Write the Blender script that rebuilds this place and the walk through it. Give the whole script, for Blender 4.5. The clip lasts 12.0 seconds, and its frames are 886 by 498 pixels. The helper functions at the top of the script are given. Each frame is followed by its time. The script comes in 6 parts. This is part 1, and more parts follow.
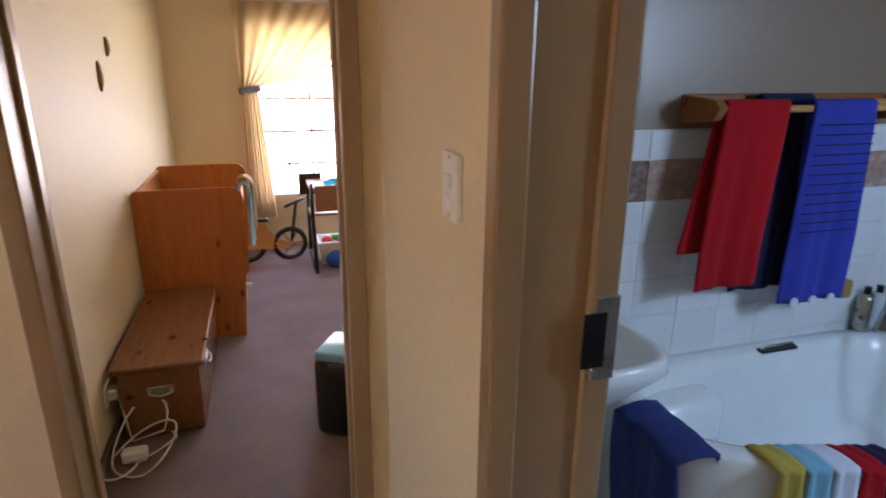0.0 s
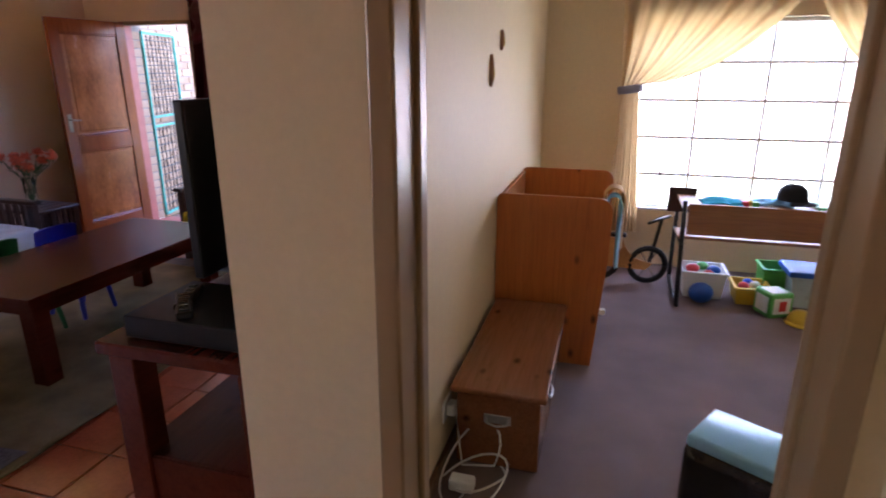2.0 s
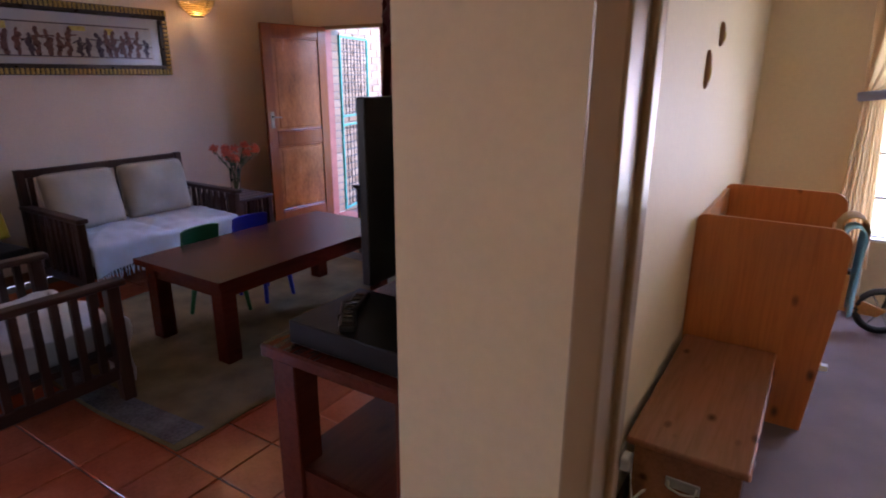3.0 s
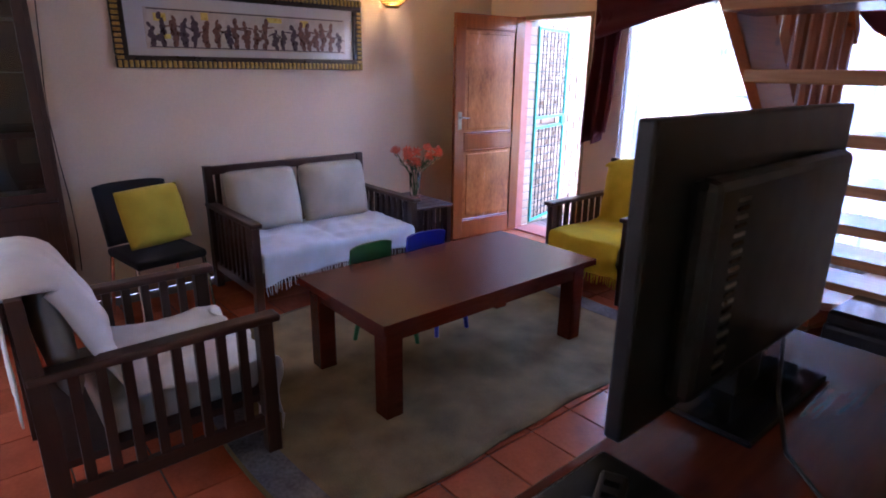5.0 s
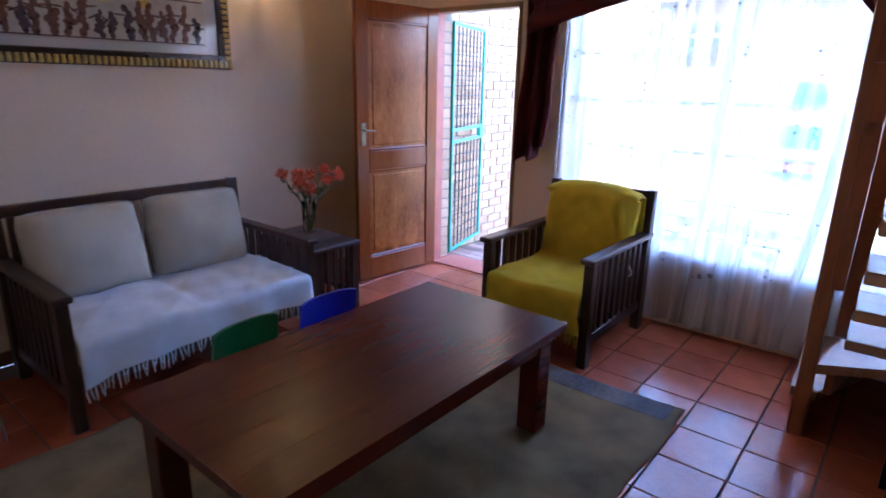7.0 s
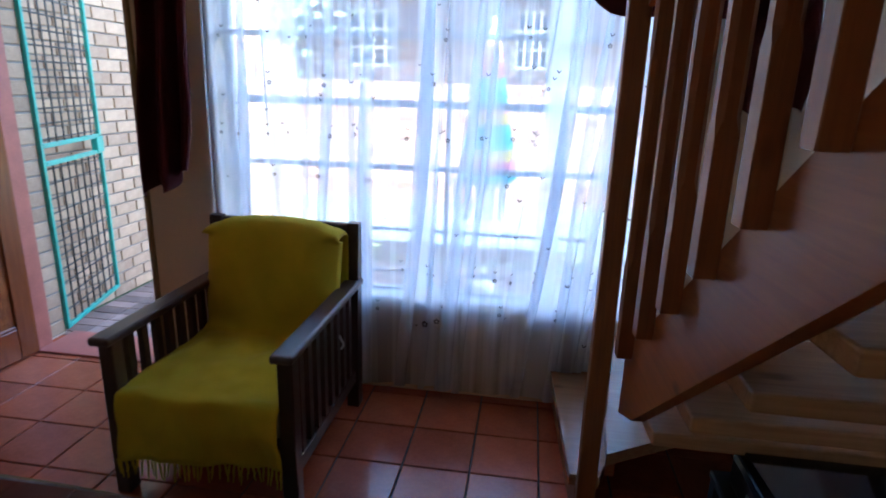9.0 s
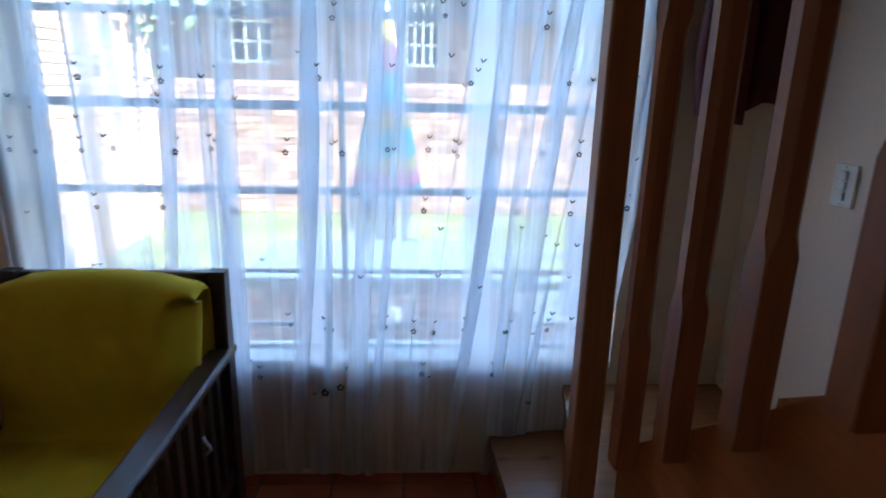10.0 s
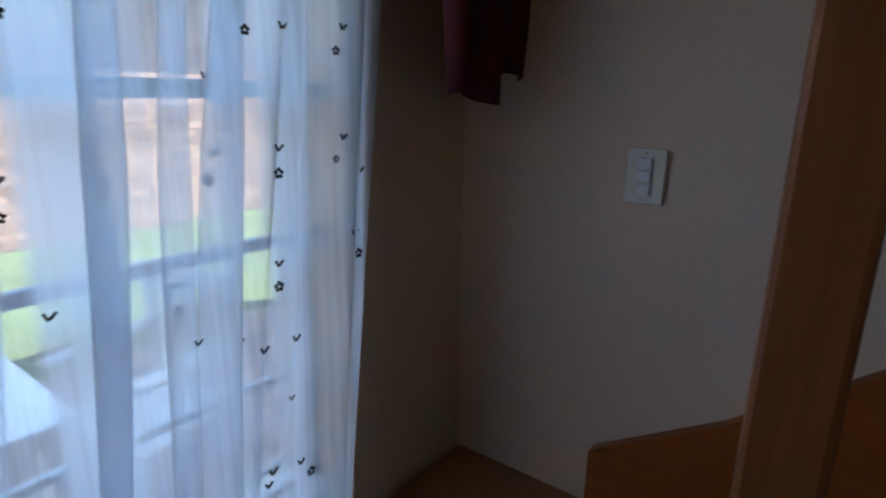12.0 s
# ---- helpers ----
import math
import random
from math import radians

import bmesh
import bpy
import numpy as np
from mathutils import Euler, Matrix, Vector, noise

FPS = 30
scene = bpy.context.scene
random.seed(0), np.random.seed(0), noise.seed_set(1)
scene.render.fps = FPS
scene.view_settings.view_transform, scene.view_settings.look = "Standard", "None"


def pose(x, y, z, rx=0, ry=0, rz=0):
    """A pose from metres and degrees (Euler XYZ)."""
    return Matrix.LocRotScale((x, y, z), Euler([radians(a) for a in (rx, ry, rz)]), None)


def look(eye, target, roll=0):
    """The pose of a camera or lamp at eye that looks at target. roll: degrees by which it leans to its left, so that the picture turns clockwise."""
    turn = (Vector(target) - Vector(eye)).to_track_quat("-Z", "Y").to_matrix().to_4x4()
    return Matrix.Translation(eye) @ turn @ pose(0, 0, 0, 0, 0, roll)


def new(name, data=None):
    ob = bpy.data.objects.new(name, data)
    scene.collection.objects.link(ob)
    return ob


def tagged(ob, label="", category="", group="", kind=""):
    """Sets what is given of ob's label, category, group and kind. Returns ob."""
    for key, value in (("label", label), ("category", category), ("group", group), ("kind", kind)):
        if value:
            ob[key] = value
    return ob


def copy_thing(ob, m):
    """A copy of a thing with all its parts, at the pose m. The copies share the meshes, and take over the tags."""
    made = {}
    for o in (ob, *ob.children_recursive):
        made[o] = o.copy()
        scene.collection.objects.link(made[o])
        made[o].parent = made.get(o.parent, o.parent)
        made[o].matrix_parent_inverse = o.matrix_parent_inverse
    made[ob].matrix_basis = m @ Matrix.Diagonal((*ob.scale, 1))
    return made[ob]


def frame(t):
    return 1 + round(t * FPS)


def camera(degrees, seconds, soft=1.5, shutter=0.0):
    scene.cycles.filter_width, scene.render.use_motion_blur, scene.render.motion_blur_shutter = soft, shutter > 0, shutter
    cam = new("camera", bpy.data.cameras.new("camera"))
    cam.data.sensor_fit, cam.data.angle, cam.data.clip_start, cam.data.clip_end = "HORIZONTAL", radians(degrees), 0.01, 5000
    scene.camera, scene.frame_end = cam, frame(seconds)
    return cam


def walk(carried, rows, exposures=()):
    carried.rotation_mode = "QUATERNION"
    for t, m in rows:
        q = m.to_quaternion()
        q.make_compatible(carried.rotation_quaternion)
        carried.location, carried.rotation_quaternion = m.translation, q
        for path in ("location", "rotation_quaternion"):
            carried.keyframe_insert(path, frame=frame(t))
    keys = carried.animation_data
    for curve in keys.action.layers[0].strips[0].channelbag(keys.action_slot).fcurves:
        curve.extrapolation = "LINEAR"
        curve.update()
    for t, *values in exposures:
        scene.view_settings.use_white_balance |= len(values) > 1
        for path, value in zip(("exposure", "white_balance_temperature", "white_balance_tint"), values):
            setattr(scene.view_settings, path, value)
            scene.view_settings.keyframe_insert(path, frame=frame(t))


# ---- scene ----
cam = camera(74.7, 12.0, soft=1.8, shutter=0.25)
PATH = [
    (0, (1.027, -0.278, 1.637), (1.591, 1.547, 1.042), 0.5),
    (0.5, (1.03, -0.146, 1.624), (1.341, 1.737, 1.024), 0.6),
    (1, (0.978, 0.009, 1.611), (1.025, 1.914, 1.006), 0.6),
    (1.5, (0.909, 0.146, 1.576), (0.682, 2.045, 0.991), -0.3),
    (2, (0.848, 0.286, 1.585), (0.32, 2.123, 0.997), -0.0),
    (2.5, (0.807, 0.381, 1.572), (-0.001, 2.116, 0.992), -0.1),
    (3, (0.7, 0.486, 1.563), (-0.333, 2.099, 0.987), 0.2),
    (3.5, (0.605, 0.591, 1.569), (-0.583, 2.093, 0.993), 0.4),
    (3.7, (0.553, 0.66, 1.569), (-0.698, 2.11, 0.993), 0.6),
    (5.3, (-0.091, 1.041, 1.567), (-1.555, 2.27, 0.979), 0.8),
    (5.5, (-0.204, 1.093, 1.539), (-1.666, 2.33, 0.962), 1.1),
    (5.8, (-0.341, 1.174, 1.528), (-1.803, 2.412, 0.951), 1.1),
    (6, (-0.437, 1.241, 1.544), (-1.886, 2.493, 0.967), 1.1),
    (6.5, (-0.603, 1.395, 1.532), (-1.963, 2.746, 0.96), 1.2),
    (7, (-0.768, 1.621, 1.501), (-1.983, 3.109, 0.947), 1.2),
    (7.5, (-0.906, 1.848, 1.504), (-1.932, 3.476, 0.957), 1.2),
    (7.7, (-0.964, 1.937, 1.509), (-1.875, 3.631, 0.962), 1.2),
    (9.3, (-1.283, 2.88, 1.485), (-1.447, 4.798, 0.944), 1.6),
    (9.5, (-1.299, 3.002, 1.484), (-1.4, 4.925, 0.942), 1.4),
    (10, (-1.359, 3.315, 1.471), (-1.268, 5.24, 0.938), 1.2),
    (10.2, (-1.382, 3.432, 1.462), (-1.171, 5.353, 0.947), 1.5),
    (10.5, (-1.425, 3.601, 1.443), (-1.022, 5.493, 0.936), 1.3),
    (11, (-1.46, 3.939, 1.433), (-0.734, 5.731, 0.923), 1.2),
    (11.5, (-1.472, 4.188, 1.428), (-0.361, 5.770, 0.916), 0.9),
    (12, (-1.444, 4.426, 1.411), (0.097, 5.585, 0.88), 1.0),
]
EXPOSURES = [(0, 5.08, 6350, 24), (1, 4.66, 6250, 25), (2, 4.55, 5750, 27), (3.5, 4.75, 5550, 32), (5.5, 5.4, 5200, 22), (7, 4.9, 5150, 18), (7.5, 4.75, 5150, 18), (9.5, 3.58, 5550, 0), (10.5, 3.3, 5500, -3), (12, 2.8, 5700, -2)]
walk(cam, [(t, look(eye, target, roll)) for t, eye, target, roll in PATH], EXPOSURES)

# ---- world, sun, lamps ----
world = bpy.data.worlds.new("daylight")
scene.world = world
world.use_nodes = True
wn = world.node_tree.nodes
sky = wn.new("ShaderNodeTexSky")
sky.sky_type, sky.sun_disc = "NISHITA", False
sky.sun_elevation, sky.sun_rotation = radians(50), radians(132)
wn["Background"].inputs["Strength"].default_value = 0.15
world.node_tree.links.new(sky.outputs[0], wn["Background"].inputs["Color"])


def lamp(name, kind, m, energy, color, **settings):
    data = bpy.data.lights.new(name, kind)
    data.energy, data.color = energy, color
    if kind == "SUN":
        data.angle = settings["angle"]
    elif kind == "AREA":
        data.shape, data.size, data.size_y = "RECTANGLE", settings["w"], settings["h"]
    else:
        data.shadow_soft_size = settings["r"]
    ob = new(name, data)
    ob.matrix_world = m
    return ob


lamp("sun", "SUN", look((6, -5, 9.5), (0, 0, 0)), 4.0, (1.0, 0.94, 0.85), angle=radians(0.5))
# daylight of an unseen bathroom window, lamp set before the solid east wall
lamp("bathroom_window_light", "AREA", look((3.58, -0.42, 1.75), (2.25, 1.15, 0.35)), 1.45, (0.50, 0.76, 1.0), w=0.7, h=0.6)
# fill added from the west to brighten the hall, source unseen
lamp("side_fill", "AREA", look((-4.30, -0.95, 1.5), (1.0, -0.2, 1.3)), 0.50, (1.0, 0.90, 0.76), w=1.2, h=1.0)
# lamp outside the bedroom window stands in for its skylight
lamp("bedroom_window_light", "AREA", look((1.96, 5.60, 1.22), (1.96, 2.0, 1.0)), 2.0, (0.86, 0.93, 1.0), w=1.96, h=1.5)
lamp("sconce_bulb", "POINT", pose(-4.19, 4.01, 2.19), 0.4, (1.0, 0.66, 0.25), r=0.03)
# added fill light for the hall, no fitting is modelled
lamp("hall_fill", "POINT", pose(0.75, -0.9, 2.35), 0.15, (1.0, 0.80, 0.28), r=0.05)

# ---- materials ----


def mat(name, color, rough=0.6, metal=0.0, var=0.15, scale=6.0, fine=90.0, bump=0.15, dist=0.002, stretch=(1, 1, 1), dark=None, island=0.0, coat=0.0, emit=None):
    """A surface with variation at two scales: broad stains and fine grain, with relief."""
    m = bpy.data.materials.new(name)
    m.use_nodes = True
    nt = m.node_tree
    n, l = nt.nodes, nt.links
    b = n["Principled BSDF"]
    b.inputs["Roughness"].default_value = rough
    b.inputs["Metallic"].default_value = metal
    b.inputs["Coat Weight"].default_value = coat
    tc = n.new("ShaderNodeTexCoord")
    mp = n.new("ShaderNodeMapping")
    mp.inputs["Scale"].default_value = stretch
    l.new(tc.outputs["Object"], mp.inputs["Vector"])
    big, small = n.new("ShaderNodeTexNoise"), n.new("ShaderNodeTexNoise")
    big.inputs["Scale"].default_value, small.inputs["Scale"].default_value = scale, fine
    big.inputs["Detail"].default_value = 5
    small.inputs["Detail"].default_value = 3
    l.new(mp.outputs[0], big.inputs["Vector"])
    l.new(mp.outputs[0], small.inputs["Vector"])
    mixn = n.new("ShaderNodeMix")
    mixn.data_type = "FLOAT"
    mixn.inputs["Factor"].default_value = 0.35
    l.new(big.outputs["Fac"], mixn.inputs[2])
    l.new(small.outputs["Fac"], mixn.inputs[3])
    fac = mixn.outputs[0]
    if island:
        info = n.new("ShaderNodeObjectInfo")
        geo = n.new("ShaderNodeNewGeometry")
        add = n.new("ShaderNodeMath")
        add.operation = "ADD"
        l.new(info.outputs["Random"], add.inputs[0])
        l.new(geo.outputs["Random Per Island"], add.inputs[1])
        fr = n.new("ShaderNodeMath")
        fr.operation = "FRACT"
        l.new(add.outputs[0], fr.inputs[0])
        mi = n.new("ShaderNodeMix")
        mi.data_type = "FLOAT"
        mi.inputs["Factor"].default_value = island
        l.new(fac, mi.inputs[2])
        l.new(fr.outputs[0], mi.inputs[3])
        fac = mi.outputs[0]
    ramp = n.new("ShaderNodeValToRGB")
    c = Vector(color)
    d = Vector(dark) if dark else c * (1 - 2 * var)
    ramp.color_ramp.elements[0].position, ramp.color_ramp.elements[1].position = 0.3, 0.7
    ramp.color_ramp.elements[0].color = (*d, 1)
    ramp.color_ramp.elements[1].color = (*[min(1, v * (1 + var)) for v in c], 1)
    l.new(fac, ramp.inputs[0])
    l.new(ramp.outputs[0], b.inputs["Base Color"])
    rr = n.new("ShaderNodeMapRange")
    rr.inputs["To Min"].default_value, rr.inputs["To Max"].default_value = max(0.02, rough - 0.1), min(1, rough + 0.1)
    l.new(big.outputs["Fac"], rr.inputs["Value"])
    l.new(rr.outputs[0], b.inputs["Roughness"])
    if bump:
        bp = n.new("ShaderNodeBump")
        bp.inputs["Strength"].default_value, bp.inputs["Distance"].default_value = bump, dist
        l.new(small.outputs["Fac"], bp.inputs["Height"])
        l.new(bp.outputs[0], b.inputs["Normal"])
    if emit:
        b.inputs["Emission Color"].default_value = (*emit[:3], 1)
        b.inputs["Emission Strength"].default_value = emit[3]
    return m


def wood(name, color, dark, rough=0.4, axis=1, knots=0.0, coat=0.0):
    """Timber with grain along one axis, and knots for pine."""
    m = mat(name, color, rough, var=0.12, scale=3.5, fine=45, bump=0.1, dist=0.001, stretch=[0.12 if i == axis else 1.6 for i in range(3)], dark=dark, island=0.25, coat=coat)
    nt = m.node_tree
    n, l = nt.nodes, nt.links
    b = n["Principled BSDF"]
    l.remove(b.inputs["Roughness"].links[0])
    soft = n["Color Ramp"].color_ramp
    soft.elements[0].position, soft.elements[1].position = 0.12, 0.88
    tg, mg, wv = n.new("ShaderNodeTexCoord"), n.new("ShaderNodeMapping"), n.new("ShaderNodeTexNoise")
    mg.inputs["Scale"].default_value = [1.3 if i == axis else 26.0 for i in range(3)]
    wv.inputs["Scale"].default_value, wv.inputs["Detail"].default_value, wv.inputs["Distortion"].default_value = 2.2, 6, 1.2
    l.new(tg.outputs["Object"], mg.inputs["Vector"])
    l.new(mg.outputs[0], wv.inputs["Vector"])
    rg = n.new("ShaderNodeValToRGB")
    rg.color_ramp.elements[0].position, rg.color_ramp.elements[1].position = 0.36, 0.58
    rg.color_ramp.elements[0].color, rg.color_ramp.elements[1].color = (0.62, 0.56, 0.52, 1), (1.08, 1.08, 1.08, 1)
    l.new(wv.outputs["Fac"], rg.inputs[0])
    xg = n.new("ShaderNodeMix")
    xg.data_type, xg.blend_type = "RGBA", "MULTIPLY"
    xg.inputs["Factor"].default_value = 0.36
    l.new(b.inputs["Base Color"].links[0].from_socket, xg.inputs[6])
    l.new(rg.outputs[0], xg.inputs[7])
    l.new(xg.outputs[2], b.inputs["Base Color"])
    if knots:
        tc = n.new("ShaderNodeTexCoord")
        mp = n.new("ShaderNodeMapping")
        mp.inputs["Scale"].default_value = [0.55 if i == axis else 1.0 for i in range(3)]
        vo = n.new("ShaderNodeTexVoronoi")
        vo.inputs["Scale"].default_value = 8
        l.new(tc.outputs["Object"], mp.inputs["Vector"])
        l.new(mp.outputs[0], vo.inputs["Vector"])
        rp = n.new("ShaderNodeValToRGB")
        rp.color_ramp.elements[0].position, rp.color_ramp.elements[1].position = 0.05, 0.17
        rp.color_ramp.elements[0].color, rp.color_ramp.elements[1].color = (1 - knots,) * 3 + (1,), (1, 1, 1, 1)
        l.new(vo.outputs["Distance"], rp.inputs[0])
        mx = n.new("ShaderNodeMix")
        mx.data_type, mx.blend_type = "RGBA", "MULTIPLY"
        mx.inputs["Factor"].default_value = 1
        l.new(b.inputs["Base Color"].links[0].from_socket, mx.inputs[6])
        l.new(rp.outputs[0], mx.inputs[7])
        l.new(mx.outputs[2], b.inputs["Base Color"])
    return m


def glass(name, color=(1, 1, 1), rough=0.0, ior=1.45):
    m = bpy.data.materials.new(name)
    m.use_nodes = True
    b = m.node_tree.nodes["Principled BSDF"]
    b.inputs["Base Color"].default_value = (*color, 1)
    b.inputs["Roughness"].default_value, b.inputs["IOR"].default_value = rough, ior
    b.inputs["Transmission Weight"].default_value = 1
    return m


def sheer_cloth(name, color, opacity, vary):
    """Thin cloth: a weave of open and closed threads, gathered into denser stripes."""
    m = bpy.data.materials.new(name)
    m.use_nodes = True
    nt = m.node_tree
    n, l = nt.nodes, nt.links
    n.remove(n["Principled BSDF"])
    out = n["Material Output"]
    tr, di, tl = n.new("ShaderNodeBsdfTransparent"), n.new("ShaderNodeBsdfDiffuse"), n.new("ShaderNodeBsdfTranslucent")
    di.inputs["Color"].default_value = tl.inputs["Color"].default_value = (*color, 1)
    m1, m2 = n.new("ShaderNodeMixShader"), n.new("ShaderNodeMixShader")
    m1.inputs[0].default_value = 0.8
    l.new(di.outputs[0], m1.inputs[1])
    l.new(tl.outputs[0], m1.inputs[2])
    tc, mp, no = n.new("ShaderNodeTexCoord"), n.new("ShaderNodeMapping"), n.new("ShaderNodeTexNoise")
    mp.inputs["Scale"].default_value = (6.5, 1, 0.16)
    no.inputs["Scale"].default_value, no.inputs["Detail"].default_value = 1.6, 4
    l.new(tc.outputs["Object"], mp.inputs["Vector"])
    l.new(mp.outputs[0], no.inputs["Vector"])
    mr = n.new("ShaderNodeMapRange")
    mr.inputs["From Min"].default_value, mr.inputs["From Max"].default_value = 0.40, 0.60
    mr.inputs["To Min"].default_value, mr.inputs["To Max"].default_value = opacity - vary, opacity + vary
    l.new(no.outputs["Fac"], mr.inputs["Value"])
    l.new(mr.outputs[0], m2.inputs[0])
    l.new(tr.outputs[0], m2.inputs[1])
    l.new(m1.outputs[0], m2.inputs[2])
    l.new(m2.outputs[0], out.inputs["Surface"])
    return m


def cloth(name, color, var=0.12, fine=350, translucent=0.0, rough=0.9, through_color=None):
    m = mat(name, color, rough, var=var, scale=5, fine=fine, bump=0.35, dist=0.002)
    m.node_tree.nodes["Principled BSDF"].inputs["Specular IOR Level"].default_value = 0.2
    m.node_tree.nodes["Principled BSDF"].inputs["Sheen Weight"].default_value = 0.04
    if translucent:
        nt = m.node_tree
        n, l = nt.nodes, nt.links
        tl, mx = n.new("ShaderNodeBsdfTranslucent"), n.new("ShaderNodeMixShader")
        tl.inputs["Color"].default_value = (*(through_color or color), 1)
        mx.inputs[0].default_value = translucent
        l.new(n["Principled BSDF"].outputs[0], mx.inputs[1])
        l.new(tl.outputs[0], mx.inputs[2])
        l.new(mx.outputs[0], n["Material Output"].inputs["Surface"])
    return m


M_WALL = mat("cream wall paint", (0.72, 0.58, 0.36), 0.55, var=0.04, scale=1.2, fine=45, bump=0.06, dist=0.003)
M_WALL_LIVING = mat("living room wall paint", (0.74, 0.59, 0.455), 0.6, var=0.05, scale=1.5, fine=60, bump=0.12, dist=0.004)
M_CEIL = mat("ceiling paint", (0.75, 0.70, 0.58), 0.8, var=0.04, scale=2, fine=40, bump=0.1)
M_FRAME = mat("brown enamel door frame", (0.31, 0.20, 0.10), 0.3, var=0.02, scale=0.7, fine=9, bump=0.03)
M_STEEL = mat("worn steel", (0.55, 0.54, 0.50), 0.3, metal=1.0, var=0.15, scale=20, fine=120, bump=0.05)
M_CARPET = mat("mauve brown carpet", (0.215, 0.150, 0.138), 0.97, var=0.16, scale=2.5, fine=240, bump=0.9, dist=0.006)
M_TILE = mat("terracotta floor tile", (0.44, 0.112, 0.047), 0.2, var=0.16, scale=7, fine=60, bump=0.06, dark=(0.29, 0.068, 0.032), island=0.2)
M_GROUT = mat("floor grout", (0.10, 0.075, 0.06), 0.9, var=0.2, scale=10, fine=150, bump=0.4)
M_PINE = wood("varnished pine", (0.50, 0.165, 0.034), (0.36, 0.10, 0.020), 0.32, axis=2, knots=0.8)
M_PINE_Y = wood("varnished pine lengthwise", (0.56, 0.24, 0.065), (0.38, 0.14, 0.035), 0.35, axis=1, knots=0.5)
M_STAIR = wood("stair pine", (0.36, 0.105, 0.022), (0.20, 0.05, 0.012), 0.42, axis=1, knots=0.65)
M_STAIR_Z = wood("stair pine upright", (0.27, 0.078, 0.020), (0.14, 0.038, 0.011), 0.42, axis=2, knots=0.5)
M_NEWEL = wood("dark pine newel", (0.33, 0.115, 0.036), (0.19, 0.060, 0.019), 0.42, axis=2, knots=0.4)
for timber in (M_STAIR, M_STAIR_Z, M_NEWEL):
    timber.node_tree.nodes["Principled BSDF"].inputs["Specular IOR Level"].default_value = 0.3
M_TREAD = wood("pine tread", (0.34, 0.17, 0.072), (0.23, 0.10, 0.043), 0.24, axis=0, knots=0.4)
M_DARK = wood("dark stained wood", (0.060, 0.026, 0.017), (0.030, 0.013, 0.009), 0.36, axis=2)
M_DARK_Y = wood("dark stained wood lengthwise", (0.064, 0.028, 0.018), (0.033, 0.014, 0.010), 0.34, axis=1)
M_TABLE = wood("reddish table top wood", (0.105, 0.021, 0.010), (0.055, 0.010, 0.005), 0.27, axis=1, knots=0.3)
M_TABLE.node_tree.nodes["Principled BSDF"].inputs["Specular IOR Level"].default_value = 0.32
M_DOOR = wood("meranti door wood", (0.33, 0.088, 0.019), (0.13, 0.032, 0.008), 0.2, axis=2)
M_DOORPANEL = mat("worn varnished door panel", (0.46, 0.155, 0.036), 0.24, var=0.15, scale=5.5, fine=45, bump=0.08, dist=0.001, stretch=(1.4, 1.4, 0.55), dark=(0.15, 0.036, 0.009))
M_BRASS = mat("tarnished brass", (0.30, 0.24, 0.15), 0.38, metal=1.0, var=0.2, scale=20, fine=120, bump=0.05)
M_PINKFRAME = mat("faded red door frame paint", (0.40, 0.12, 0.085), 0.5, var=0.15, scale=8, fine=80, bump=0.15)
M_GREEN_STEEL = mat("turquoise gate enamel", (0.03, 0.30, 0.235), 0.4, var=0.15, scale=12, fine=60, bump=0.05)
M_BLACK_STEEL = mat("black enamel steel", (0.02, 0.02, 0.02), 0.4, var=0.2, scale=12, fine=60, bump=0.05)
M_BLACK = mat("black plastic", (0.012, 0.012, 0.013), 0.35, var=0.2, scale=15, fine=200, bump=0.1)
M_BLACK_GLOSS = mat("glossy black plastic", (0.010, 0.010, 0.012), 0.12, var=0.2, scale=15, fine=200, bump=0.02)
for blk in (M_BLACK, M_BLACK_GLOSS):
    blk.node_tree.nodes["Principled BSDF"].inputs["Specular IOR Level"].default_value = 0.25
M_LEATHER = mat("black vinyl", (0.014, 0.014, 0.015), 0.22, var=0.2, scale=10, fine=130, bump=0.25)
M_WHITE = mat("white enamel", (0.80, 0.80, 0.78), 0.3, var=0.04, scale=6, fine=60, bump=0.03)
M_PLASTIC = mat("white switch plastic", (0.78, 0.75, 0.66), 0.4, var=0.05, scale=10, fine=100, bump=0.03)
M_ACRYL = mat("white bath acrylic", (0.80, 0.84, 0.86), 0.12, var=0.03, scale=3, fine=20, bump=0.0)
M_WTILE = mat("white wall tile", (0.74, 0.76, 0.78), 0.15, var=0.05, scale=4, fine=30, bump=0.03, island=0.2)
M_BTILE = mat("brown patterned border tile", (0.34, 0.23, 0.19), 0.25, var=0.35, scale=22, fine=60, bump=0.05, island=0.3)
M_BATHWALL = mat("taupe gloss wall paint", (0.27, 0.19, 0.135), 0.36, var=0.06, scale=2, fine=50, bump=0.1, dist=0.003)
M_RED = cloth("red towelling", (0.40, 0.005, 0.010))
M_BLUE = cloth("royal blue towelling", (0.035, 0.05, 0.36))
M_DEEPBLUE = cloth("deep blue towelling", (0.028, 0.045, 0.19))
M_NAVY = cloth("navy towelling", (0.012, 0.014, 0.05))
M_SHEER = sheer_cloth("white voile", (0.86, 0.90, 0.96), 0.62, 0.28)
M_EMB = mat("dark embroidery thread", (0.05, 0.05, 0.06), 0.8, var=0.2, scale=60, fine=300, bump=0.2)
M_PEACH = cloth("peach satin curtain", (0.60, 0.42, 0.26), translucent=0.55, rough=0.5, through_color=(0.62, 0.43, 0.20))
M_BAND = cloth("blue grey tieback cloth", (0.30, 0.30, 0.42))
